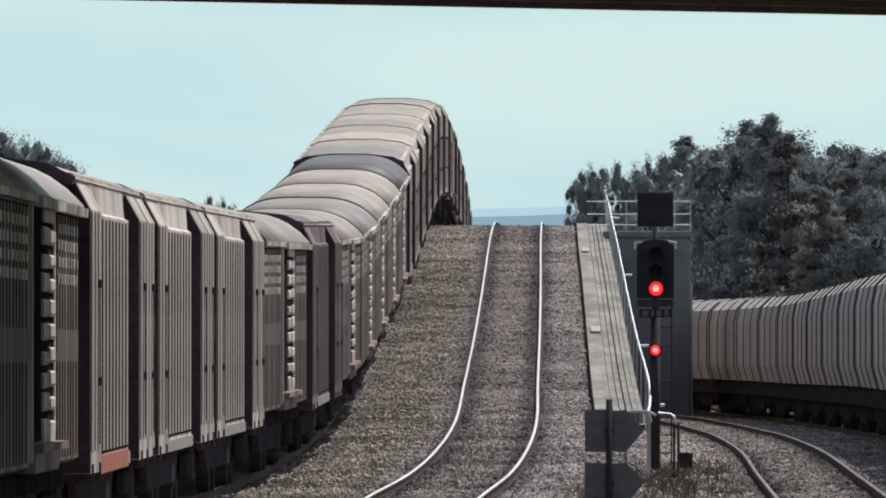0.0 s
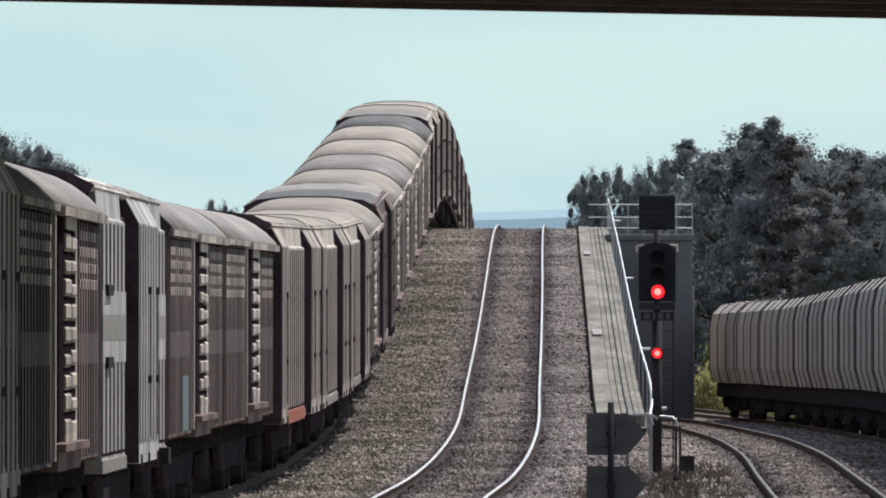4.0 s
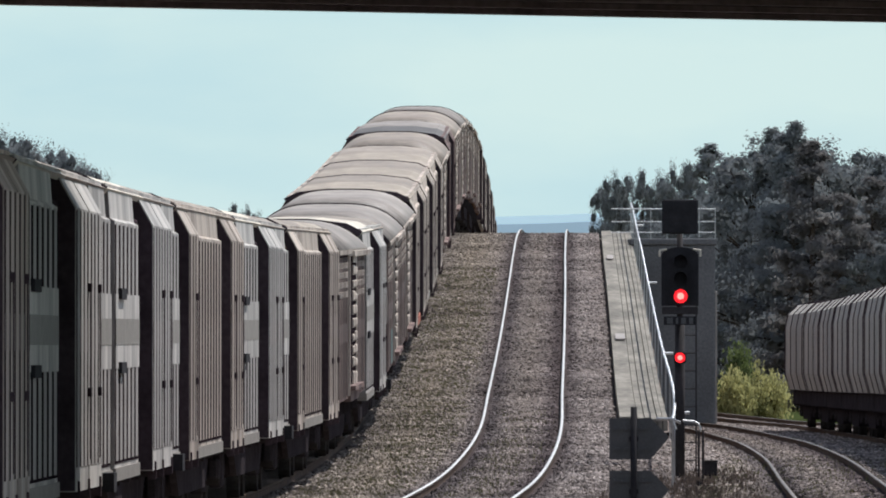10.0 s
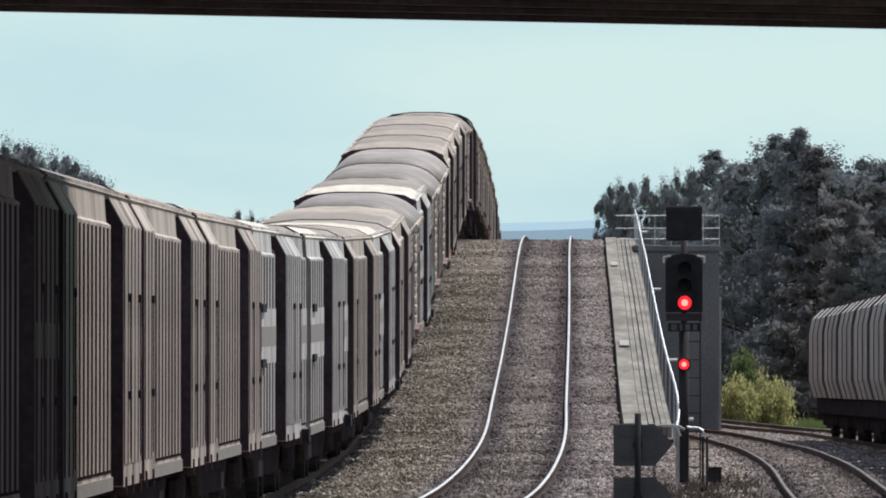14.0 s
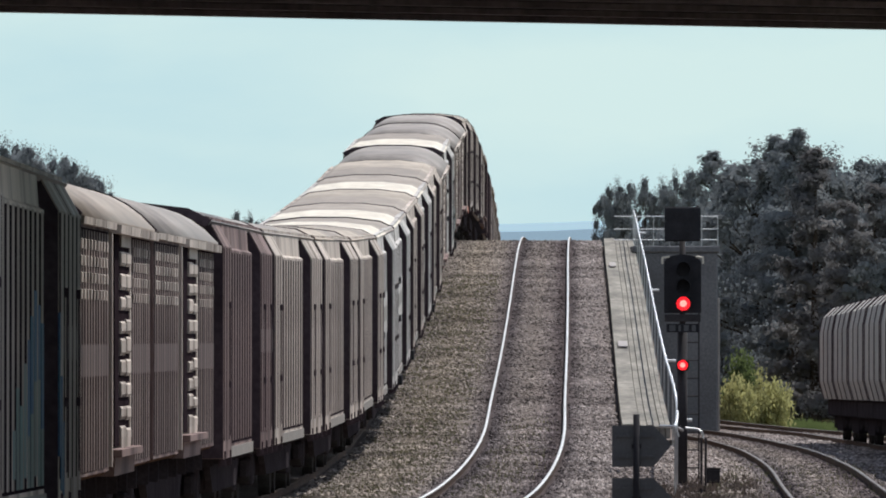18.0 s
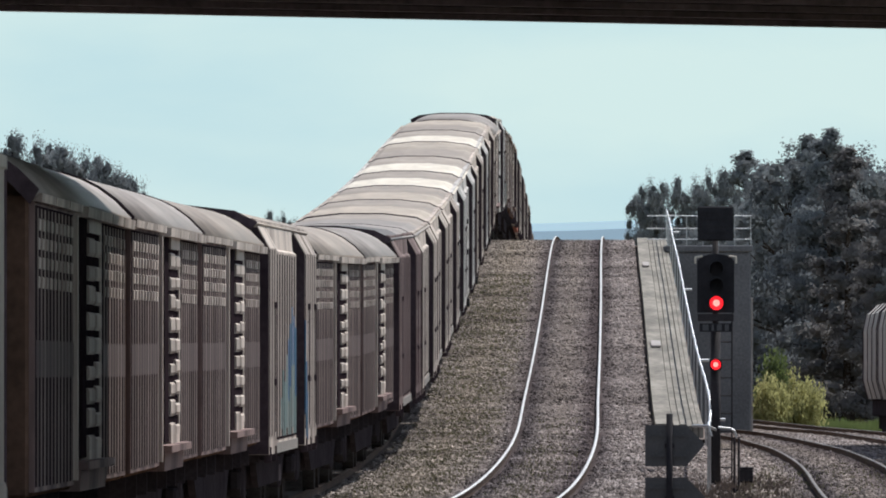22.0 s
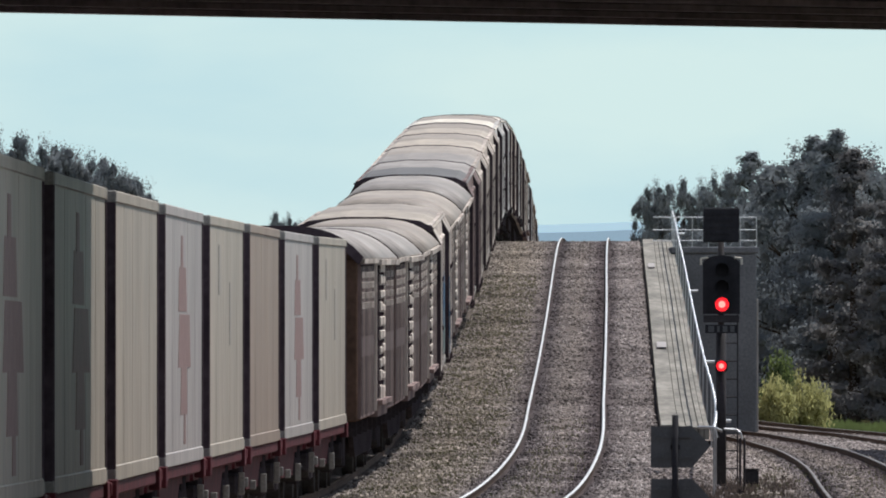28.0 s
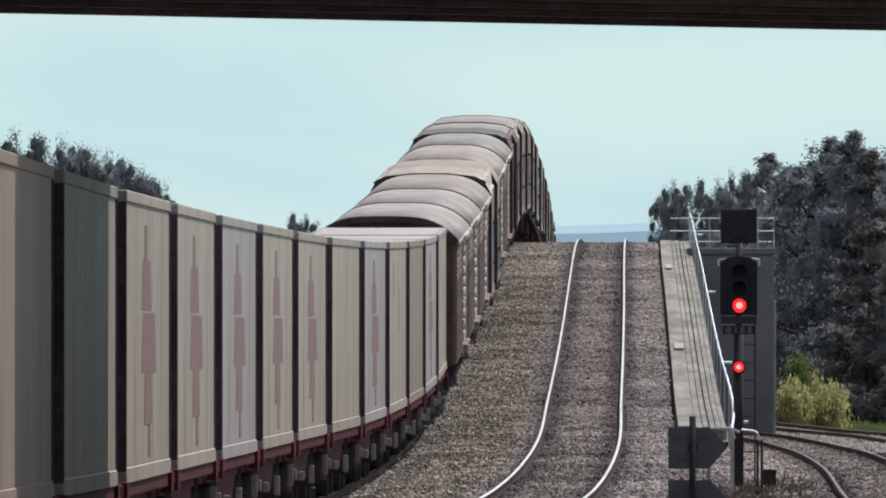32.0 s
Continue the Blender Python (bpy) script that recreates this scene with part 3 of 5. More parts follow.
# ---- abutment wall where the lower tracks pass below ----
def abutment():
    y = 456
    ob = thing("abutment", "shaded concrete abutment wall with a rail on top", "wall")
    ob["kind"] = "structure"
    bm = bmesh.new()
    box(bm, 4.9, 7.40, y, y + 8, -2.6, 4.12, .04)
    part("wall", bm, "concrete", ob)
    bm = bmesh.new()
    box(bm, 4.85, 7.46, y - .06, y + 8, 4.12, 4.32, .03)
    part("coping", bm, "concrete", ob)
    # Pale strip paints the sunlit edge of the wall.
    bm = bmesh.new()
    box(bm, 7.40, 7.46, y + .1, y + 8, -2.6, 2.75, .01)
    part("corner_strip", bm, "offwhite", ob, "pale strip painted as the sunlit wall edge")
    for i in range(6):
        bm = bmesh.new()
        rod(bm, (5.0 + i * .48, y + .1, 4.3), (5.0 + i * .48, y + .1, 5.2), .016, n=6)
        part("rail_post", bm, "galv", ob)
    for z in (4.5, 4.82, 5.2):
        bm = bmesh.new()
        rod(bm, (4.3, y + .1, z), (7.42, y + .1, z), .016, n=6)
        part("rail_bar", bm, "galv", ob)
    return ob


abutment()


# ---- overbridge ----
def overbridge():
    turn = 48.0
    ob = thing("overbridge", "dark steel girder bridge across the tracks", "bridge", at=Matrix.Translation((-4.0, 137.7, 5.465)) @ Matrix.Rotation(radians(turn), 4, "Z"))
    ob["kind"] = "structure"
    w = 19 * math.cos(radians(turn))
    bm = bmesh.new()
    box(bm, -24, 30, -w, -.25, .35, .75)
    part("deck", bm, "bridge", ob)
    for i in range(6):
        y = -i * (w - .6) / 5
        bm = bmesh.new()
        prism_x(bm, [(y - .28, 0), (y, 0), (y, .05), (y - .11, .08), (y - .11, .62), (y, .65), (y, .7), (y - .28, .7), (y - .28, .65), (y - .17, .62), (y - .17, .08), (y - .28, .05)], -24, 30)
        part("girder", bm, "bridge", ob)
    # Paler strips paint the lit edges of the girder flanges.
    for h in (.13, .27):
        bm = bmesh.new()
        box(bm, -24, 30, -.10, .02, h, h + .02)
        part("fascia_angle", bm, "bridge_edge", ob)
    bm = bmesh.new()
    box(bm, -24, 30, -.12, .06, .7, 1.8)
    part("parapet", bm, "bridge", ob)
    bm = bmesh.new()
    box(bm, -24, 30, -w - .1, -w + .1, .7, 1.8)
    part("parapet", bm, "bridge", ob)
    for x in (-22, 28):
        bm = bmesh.new()
        box(bm, x - 2, x + 2, -w, -.3, -7, .35, .05)
        part("pier", bm, "concrete", ob)


def prism_x(bm, outline, x0, x1):
    """A solid with its outline in y and z, from x0 to x1."""
    a = [bm.verts.new((x0, y, z)) for y, z in outline]
    b = [bm.verts.new((x1, y, z)) for y, z in outline]
    k = len(outline)
    bm.faces.new(a)
    bm.faces.new(b[::-1])
    for i in range(k):
        bm.faces.new((a[i], b[i], b[(i + 1) % k], a[(i + 1) % k]))


overbridge()


# ---- distant hills ----
def hills(name, far, high, material, seed):
    verts, faces = [], []
    xs = steps(-1500, 1500, 12)
    for x in xs:
        h = high + 3.2 * noise.noise(Vector((x * .006, seed, 0))) + 1.2 * noise.noise(Vector((x * .03, seed + 1, 0)))
        verts += [(x, far, -20), (x, far, h), (x, far + 150, -20)]
    for i in range(len(xs) - 1):
        a = 3 * i
        faces += [(a, a + 3, a + 4, a + 1), (a + 1, a + 4, a + 5, a + 2)]
    tagged(link(name, verts, faces, material, smooth=True), "distant hills on the horizon, their blue haze put in as glow", "hills", kind="structure")


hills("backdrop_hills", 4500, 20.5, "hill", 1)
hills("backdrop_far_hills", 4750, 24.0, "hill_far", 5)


# ---- signal and signs ----
def signal():
    ob = thing("railway_signal", "black colour-light signal showing two red lamps", "signal", at=Matrix.Translation((3.55, 255, -.5)))
    z = lambda py: (490 - py) / FAR * 255 + 2.95 + .5
    bm = bmesh.new()
    rod(bm, (0, .3, -.3), (0, .3, z(560)), .085, n=12)
    rod(bm, (0, .3, z(560)), (0, .3, z(400)), .05, n=12)
    part("post", bm, "dark_steel", ob, "grimy dark post", smooth=True)
    bm = bmesh.new()
    box(bm, -.30, .30, -.02, .22, z(401), z(340), .02)
    ind = part("route_indicator", bm, "black", ob)
    bm = bmesh.new()
    for i in range(5):
        box(bm, -.27, .27, -.035, -.02, z(398) + i * .11, z(398) + i * .11 + .012)
    part("hood_slat", bm, "black", ind)
    # head: backboard with a rounded top
    bm = bmesh.new()
    zt, zb, r = z(424), z(528), .31
    arc = [(r * math.cos(a), zt - .15 + .15 * math.sin(a)) for a in steps(0, math.pi, .22)]
    prism(bm, [(.31, zb)] + arc + [(-.31, zb)], 0, .05)
    head = part("backboard", bm, "black", ob)
    bm = bmesh.new()
    box(bm, -.16, .16, .05, .42, zb + .03, zt - .08, .03)
    part("lamp_case", bm, "black", head)
    for i, py in enumerate((450, 480, 511)):
        bm = bmesh.new()
        tube(bm, (0.01, 0, z(py)), .125, .115, .24)
        part("hood", bm, "black", head, smooth=True)
        lens(ob, .01, z(py), .115 if py == 511 else .10, "red_lamp" if py == 511 else "black", "main_lamp")
    bm = bmesh.new()
    box(bm, -.30, .30, -.05, .02, z(543), z(530), .01)
    part("bracket_plate", bm, "dark_steel", ob)
    bm = bmesh.new()
    box(bm, -.27, .27, -.03, 0, z(562), z(547), .005)
    plate = part("number_plate", bm, "black", ob)
    for i, (a, b) in enumerate(((-.22, -.12), (-.07, -.03), (.02, .10), (.15, .22))):
        bm = bmesh.new()
        box(bm, a, b, -.036, -.03, z(560), z(549))
        part("plain_bar", bm, "signback", plate)
    # Pale colour paints the sun's glint on the lugs.
    for s in (-1, 1):
        bm = bmesh.new()
        rod(bm, (s * .34, -.02, z(441)), (s * .34, -.02, z(430)), .021, n=6)
        rod(bm, (s * .35, -.02, z(430)), (s * .22, -.02, z(428)), .017, n=6)
        part("lifting_lug", bm, "roof_pale", ob, "lifting lug with its sun glint painted pale")
    bm = bmesh.new()
    tube(bm, (0, 0, z(620)), .105, .09, .2)
    part("marker_hood", bm, "black", ob, smooth=True)
    bm = bmesh.new()
    box(bm, -.10, .10, .0, .2, z(630), z(610), .02)
    part("marker_case", bm, "black", ob)
    lens(ob, 0, z(620), .085, "red_lamp", "marker_lamp")
    # ladder behind the post, work cage with a bent rail
    for s in (-1, 1):
        bm = bmesh.new()
        rod(bm, (.16 + s * .12, .62, -.2), (.16 + s * .12, .62, z(440)), .014, n=6)
        part("ladder_rail", bm, "dark_steel", ob)
    for i in range(12):
        bm = bmesh.new()
        rod(bm, (.04, .62, .2 + i * .3), (.28, .62, .2 + i * .3), .011, n=6)
        part("rung", bm, "dark_steel", ob)
    bm = bmesh.new()
    box(bm, -.3, .3, 0, .7, -.3, .06, .03)
    part("footing", bm, "dark_steel", ob)
    return ob


def tube(bm, at, r0, r1, depth):
    """A short open hood that points to the viewer, cut away below."""
    x, y, zc = at
    k = 14
    angs = [radians(-35) + radians(250) * i / (k - 1) for i in range(k)]
    rows = []
    for r, yy in ((r0, y), (r0, y - depth), (r1, y - depth), (r1, y)):
        rows.append([bm.verts.new((x + r * math.cos(a), yy, zc + r * math.sin(a))) for a in angs])
    for p, q in zip(rows, rows[1:]):
        for i in range(k - 1):
            bm.faces.new((p[i], p[i + 1], q[i + 1], q[i]))


def lens(ob, x, zc, r, material, name):
    k = 20
    ring = lambda q: [(x + q * math.cos(6.2832 * i / k), zc + q * math.sin(6.2832 * i / k)) for i in range(k)]
    bm = bmesh.new()
    prism(bm, ring(r), -.03, .01)
    lamp = part(name, bm, material, ob, "glowing red lens" if material == "red_lamp" else "")
    if material == "red_lamp":
        bm = bmesh.new()
        prism(bm, ring(r * .5), -.036, -.03)
        part("bright_core", bm, "red_core", lamp)


signal()


def arrow_sign():
    D = 200.0
    px = lambda x: (x - 784) / FAR * D
    pz = lambda y: (490 - y) / FAR * D + 2.95
    x0, g = px(1078), -.62
    ob = thing("arrow_sign_post", "two dark arrow-shaped signs seen from behind on a post", "sign", at=Matrix.Translation((x0, D, g)))
    bm = bmesh.new()
    rod(bm, (0, -.05, -.3), (0, -.05, pz(707) - g), .042, n=12)
    part("post", bm, "black", ob, smooth=True)
    for top, bot in ((727, 800), (820, 893)):
        bm = bmesh.new()
        a, b, c = px(1035) - x0, px(1108) - x0, px(1141) - x0
        zt, zb = pz(top) - g, pz(bot) - g
        prism(bm, [(a, zb), (b, zb), (c, (zt + zb) / 2 + .02), (b, zt), (a, zt)], 0, .012)
        s = part("arrow_board", bm, "signback", ob)
        for f in (.25, .75):
            bm = bmesh.new()
            box(bm, a + .05, b, -.03, 0, zb + (zt - zb) * f - .015, zb + (zt - zb) * f + .015)
            part("stiffener", bm, "signback", s)
        bm = bmesh.new()
        box(bm, -.06, .06, -.06, 0, (zt + zb) / 2 - .03, (zt + zb) / 2 + .03)
        part("clamp", bm, "black", s)
    return ob


arrow_sign()


def trackside_box():
    """The small frame, bent rail and boxes at the foot of the signal."""
    D = 250.0
    px = lambda x: (x - 784) / FAR * D
    pz = lambda y: (490 - y) / FAR * D + 2.95
    x0, g = px(1197), -.62
    ob = thing("signal_step", "small steel step frame with a bent handrail by the signal", "frame", at=Matrix.Translation((x0, D, g)))
    for dx in (-.035, .035):
        bm = bmesh.new()
        rod(bm, (dx, 0, -.2), (dx, 0, pz(748) - g), .02, n=8)
        part("upright", bm, "dark_steel", ob)
    bm = bmesh.new()
    pts = [(dx, 0, zz) for dx, zz in ((.0, pz(748) - g), (-.03, pz(738) - g), (-.10, pz(733) - g), (-.30, pz(731) - g))]
    for p, q in zip(pts, pts[1:]):
        rod(bm, p, q, .018, n=6)
    part("bent_rail", bm, "galv", ob)
    ob2 = thing("junction_box", "small dark steel trackside junction box", "box", at=Matrix.Translation((px(1216), D + 1, g)))
    bm = bmesh.new()
    box(bm, -.11, .11, -.1, .1, pz(830) - g, pz(806) - g, .015)
    c = part("case", bm, "dark_steel", ob2)
    bm = bmesh.new()
    box(bm, -.12, .12, -.11, .11, pz(806) - g, pz(803) - g, .005)
    part("lid", bm, "dark_steel", c)
    bm = bmesh.new()
    rod(bm, (0, 0, -.3), (0, 0, pz(830) - g), .03)
    part("stem", bm, "dark_steel", ob2)
    bm = bmesh.new()
    box(bm, -.5, .12, -.2, .2, -.2, pz(836) - g, .02)
    part("base_slab", bm, "dark_steel", ob2)


trackside_box()


# ---- rolling stock ----
def bogie(parent, y, n=2):
    b = bmesh.new()
    for s in (-1, 1):
        box(b, s * .98 - .07, s * .98 + .07, y - 1.25, y + 1.25, .42, .68, .03)
        box(b, s * .98 - .09, s * .98 + .09, y - .35, y + .35, .30, .85, .03)
    box(b, -.9, .9, y - .2, y + .2, .5, .8)
    fr = part("bogie", b, "bogie", parent)
    for yy in (y - .9, y + .9):
        for s in (-1, 1):
            w = bmesh.new()
            rod(w, (s * .70, yy, .46), (s * .83, yy, .46), .46, n=18)
            rod(w, (s * .66, yy, .46), (s * .70, yy, .46), .49, n=18)
            rod(w, (s * .83, yy, .46), (s * 1.05, yy, .46), .12, n=10)
            part("wheel", w, "wheel", fr, smooth=False)


def roof(parent, length, material, ribs, eave=1.42, rise=.62, z0=3.42, over=0.0):
    """A curved sheet roof with a thickness, raised seams, and a dark end rib."""
    k = 18
    prof = [(-eave + 2 * eave * i / k, z0 + rise * (1 - abs(-1 + 2 * i / k) ** 3.6)) for i in range(k + 1)]
    low = [(x * .985, z - .05) for x, z in reversed(prof)]
    b = bmesh.new()
    prism(b, prof + low, -length / 2, length / 2)
    r = part("roof", b, material, parent, smooth=True)
    r.data.polygons.foreach_set("use_smooth", [abs(p.normal.y) < .5 for p in r.data.polygons])
    b = bmesh.new()
    prism(b, [(x * .97, z - .02) for x, z in low], -length / 2 + .22, length / 2 - .22)
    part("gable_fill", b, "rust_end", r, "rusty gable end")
    for y in ribs:
        b = bmesh.new()
        prism(b, [(x * 1.004, z + .03) for x, z in prof] + low, y - .05, y + .05)
        part("roof_seam", b, material, r)
    b = bmesh.new()
    prism(b, [(x * 1.006, z + .012) for x, z in prof] + [(x * .97, z - .06) for x, z in low], -length / 2 - .04, -length / 2 + .03)
    part("end_rib", b, "recess", r, "dark roof end rib")
    return r


LV = 21.3  # length over the body of a louvred van


def core(ob, half, z1, material):
    """The inner body, underframe, buffers and running gear of a van."""
    h = LV / 2
    b = bmesh.new()
    box(b, -half, half, -h, h, 1.02, z1, .02)
    part("body", b, material, ob)
    b = bmesh.new()
    box(b, -1.15, 1.15, -h + .1, h - .1, .82, 1.02)
    for y in range(-9, 10, 3):
        box(b, -1.3, 1.3, y - .08, y + .08, .78, 1.02)
    part("underframe", b, "bogie", ob)
    # Dark plates added in place of the shade under the van.
    b = bmesh.new()
    for s in (-1, 1):
        prism_x(b, [(-6.2, .82), (6.2, .82), (4.8, .42), (-4.8, .42)], s * 1.12 - .04, s * 1.12 + .04)
    box(b, -.9, .9, -2.0, 1.6, .35, .82, .05)
    part("dark_fill_truss", b, "bogie", ob)
    for s in (-1, 1):
        bogie(ob, s * (h - 3.2))
        b = bmesh.new()
        box(b, -.16, .16, s * h - .1 if s > 0 else -h - .75, s * h + .75 if s > 0 else -h + .1, .75, 1.0, .03)
        part("coupler", b, "bogie", ob)


def slats(ob, y0, y1, n, z0, z1, x, deep, material, fill=.52, kind="slat"):
    """Upright louvre slats on both sides, each a bevelled bar."""
    p = (y1 - y0) / n
    w = p * fill / 2
    me = None
    for i in range(n):
        y = y0 + p * (i + .5)
        for s in (1, -1):
            if me is None:
                b = bmesh.new()
                prism_z(b, [(0, -w), (deep, -w * .96), (deep, w * .96), (0, w)], z0, z1)
                o = part(kind, b, material, ob)
                me = o.data
            else:
                o = new(kind, me)
                o.parent = ob
            o.matrix_basis = Matrix.Translation((s * x, y, 0)) @ (Matrix.Identity(4) if s > 0 else Matrix.Rotation(math.pi, 4, "Z"))


def prism_z(bm, outline, z0, z1):
    a = [bm.verts.new((x, y, z0)) for x, y in outline]
    b = [bm.verts.new((x, y, z1)) for x, y in outline]
    k = len(outline)
    bm.faces.new(a[::-1])
    bm.faces.new(b)
    for i in range(k):
        bm.faces.new((a[i], a[(i + 1) % k], b[(i + 1) % k], b[i]))


def both(ob, name, outline, y0, y1, material, label=""):
    """The same solid, given in x and z, on both sides."""
    for s in (1, -1):
        b = bmesh.new()
        prism(b, [(s * x, z) for x, z in outline], y0, y1)
        part(name, b, material, ob, label)


def roof_rib(ob, material):
    """A low folded sheet roof of two lengths, with a thin dark joint at one end."""
    top = [(-1.34, 3.735), (-1.06, 3.875), (-.42, 3.95), (.42, 3.95), (1.06, 3.875), (1.34, 3.735)]
    low = [(x * .97, z - .05) for x, z in reversed(top)]
    b = bmesh.new()
    prism(b, top + low, -LV / 2 - .3, .3)
    r = part("roof", b, material, ob)
    b = bmesh.new()
    prism(b, top + low, .3, LV / 2 + .1)
    part("roof_sheet", b, {"roof_pale": "roof_brown", "roof_tan": "roof_brown", "roof_grey": "roof_brown", "roof_brown": "roof_tan"}.get(material, "roof_grey"), r, "roof sheeting of another shade")
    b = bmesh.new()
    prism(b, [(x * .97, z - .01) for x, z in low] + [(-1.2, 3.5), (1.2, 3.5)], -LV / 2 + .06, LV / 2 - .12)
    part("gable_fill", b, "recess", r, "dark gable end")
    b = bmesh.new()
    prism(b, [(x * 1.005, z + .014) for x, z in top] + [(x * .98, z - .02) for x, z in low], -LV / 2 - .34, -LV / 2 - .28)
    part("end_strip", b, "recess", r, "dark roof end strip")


def shoulder(ob, q0, q1, paint):
    both(ob, "door_post", [(1.1, .88), (1.47, .88), (1.47, 3.44), (1.27, 3.80), (1.0, 3.80)], q0, q1, paint)
    both(ob, "louvre_shade_sheet", [(1.44, 1.1), (1.472, 1.1), (1.472, 3.42), (1.44, 3.42)], q0 + .08, q1 - .08, "slot")
    # Plate on the viewer's side only: grime and shade in one dark colour.
    both(ob, "post_shade_edge", [(1.1, .89), (1.462, .89), (1.462, 3.43), (1.26, 3.79), (1.0, 3.79)], q0 - .006, q0, "recess", "dark post edge, grime and painted shade")


def slat_panel(ob, q0, q1, n, paint, split):
    """A louvre panel, whole, or with a plain band across its middle."""
    both(ob, "louvre_shade_sheet", [(1.3, 1.03), (1.397, 1.03), (1.397, 3.385), (1.3, 3.385)], q0 + .04, q1 - .04, "slot", "dark sheet painted as shade behind the louvres")
    both(ob, "panel", [(1.1, .98), (1.392, .98), (1.392, 3.42), (1.345, 3.45), (1.325, 3.74), (1.0, 3.76)], q0, q1, paint)
    both(ob, "sill", [(1.1, .86), (1.41, .86), (1.41, .99), (1.1, .99)], q0 - .1, q1 + .1, "grey_mark")
    e = .05
    if split:
        slats(ob, q0 + e, q1 - e, n, 1.06, 1.97, 1.397, .0045, paint, .5)
        slats(ob, q0 + e, q1 - e, n, 2.70, 3.40, 1.397, .0045, paint, .5)
        both(ob, "mid_band", [(1.3, 1.97), (1.405, 1.97), (1.405, 2.70), (1.3, 2.70)], q0 + e, q1 - e, paint)
        both(ob, "dark_band", [(1.39, 2.20), (1.408, 2.20), (1.408, 2.46), (1.39, 2.46)], q0 + e, q1 - e, "grey_mark")
    else:
        slats(ob, q0 + e, q1 - e, n, 1.06, 3.40, 1.397, .0038, paint, .44)


def fittings(ob, fs, at, paint, feet):
    for f in fs:
        for z in (2.72, 1.76):
            both(ob, "latch", [(1.45, z - .03), (1.505, z - .03), (1.505, z + .05), (1.45, z + .05)], at(f) - .1, at(f) + .1, "recess")
        both(ob, "lock_bar", [(1.46, 1.15), (1.486, 1.15), (1.486, 2.74), (1.46, 2.74)], at(f) + .25, at(f) + .31, "recess")
    for f in feet:
        both(ob, "foot_bracket", [(1.4, .78), (1.488, .79), (1.488, .97), (1.4, 1.0)], at(f) - .07, at(f) + .07, "recess")


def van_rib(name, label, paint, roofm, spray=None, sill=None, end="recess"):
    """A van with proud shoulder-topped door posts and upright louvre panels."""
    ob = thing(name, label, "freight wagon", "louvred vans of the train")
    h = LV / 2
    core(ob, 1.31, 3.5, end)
    roof_rib(ob, roofm)
    at = lambda f: -h + LV * f
    for a, c in ((.012, .16), (.735, .862), (.872, .988)):
        shoulder(ob, at(a), at(c), paint)
    slat_panel(ob, at(.175), at(.672), 10, paint, False)
    both(ob, "header", [(1.1, 3.70), (1.30, 3.71), (1.30, 3.79), (1.1, 3.79)], at(.01), at(.99), paint)
    slats(ob, at(.02), at(.155), 3, 1.1, 3.42, 1.472, .005, paint, .56, kind="post_rib")
    slats(ob, at(.745), at(.98), 5, 1.1, 3.42, 1.472, .005, paint, .56, kind="post_rib")
    fittings(ob, (.11, .80, .94), at, paint, (.03, .13, .76, .85, .96))
    both(ob, "faded_band", [(1.46, 2.14), (1.4745, 2.14), (1.4745, 2.44), (1.46, 2.44)], at(.737), at(.986), "band")
    if sill:
        both(ob, "sill_patch", [(1.3, .84), (1.43, .84), (1.43, 1.02), (1.3, 1.02)], at(.2), at(.62), sill, "rust-red primed sill")
    if spray:
        for k in range(9):
            f0 = .345 + .036 * k
            z0, z1 = 1.06 + .09 * (k % 3 == 0), (1.55, 1.9, 1.75, 2.1, 2.3, 2.5, 2.72, 2.6, 2.45)[k]
            cut = z0 + (z1 - z0) * (.35 + .08 * (k % 4))
            both(ob, "spray_paint", [(1.38, z0), (1.4025, z0), (1.4025, cut), (1.38, cut)], at(f0), at(f0 + .026), spray[1], "teal spray paint")
            both(ob, "spray_paint", [(1.38, cut), (1.4025, cut), (1.4025, z1), (1.38, z1)], at(f0), at(f0 + .026), spray[0 if k > 3 else 1], "blue spray paint" if k > 3 else "teal spray paint")
        for f0, f1, z0, z1 in ((.735, .748, 1.3, 2.55), (.752, .772, 1.0, 2.0), (.776, .79, .95, 1.6)):
            both(ob, "spray_paint", [(1.44, z0), (1.4785, z0), (1.4785, z1), (1.44, z1)], at(f0), at(f1), spray[0], "blue spray paint")
    return ob


def van_band(name, label, paint, roofm):
    """A grey van with plain middle bands between its louvres and a ribbed door."""
    ob = thing(name, label, "freight wagon", "louvred vans of the train")
    h = LV / 2
    core(ob, 1.31, 3.5, "recess")
    roof_rib(ob, roofm)
    at = lambda f: -h + LV * f
    slat_panel(ob, at(.012), at(.345), 6, paint, True)
    slat_panel(ob, at(.785), at(.988), 4, paint, True)
    for a, c in ((.455, .605), (.615, .765)):
        shoulder(ob, at(a), at(c), paint)
    slats(ob, at(.46), at(.76), 7, 1.1, 3.42, 1.472, .005, paint, .56, kind="post_rib")
    both(ob, "header", [(1.1, 3.70), (1.30, 3.71), (1.30, 3.79), (1.1, 3.79)], at(.01), at(.99), paint)
    both(ob, "faded_band", [(1.46, 2.14), (1.4745, 2.14), (1.4745, 2.44), (1.46, 2.44)], at(.457), at(.763), "band")
    fittings(ob, (.60, .72), at, paint, (.48, .60, .74))
    for z in (1.97, 2.70):
        both(ob, "latch_box", [(1.38, z - .05), (1.44, z - .05), (1.44, z + .06), (1.38, z + .06)], at(.05), at(.12), "black")
    both(ob, "hand_wheel", [(1.4, .80), (1.52, .80), (1.52, .98), (1.4, .98)], at(.86), at(.9), "black")
    return ob


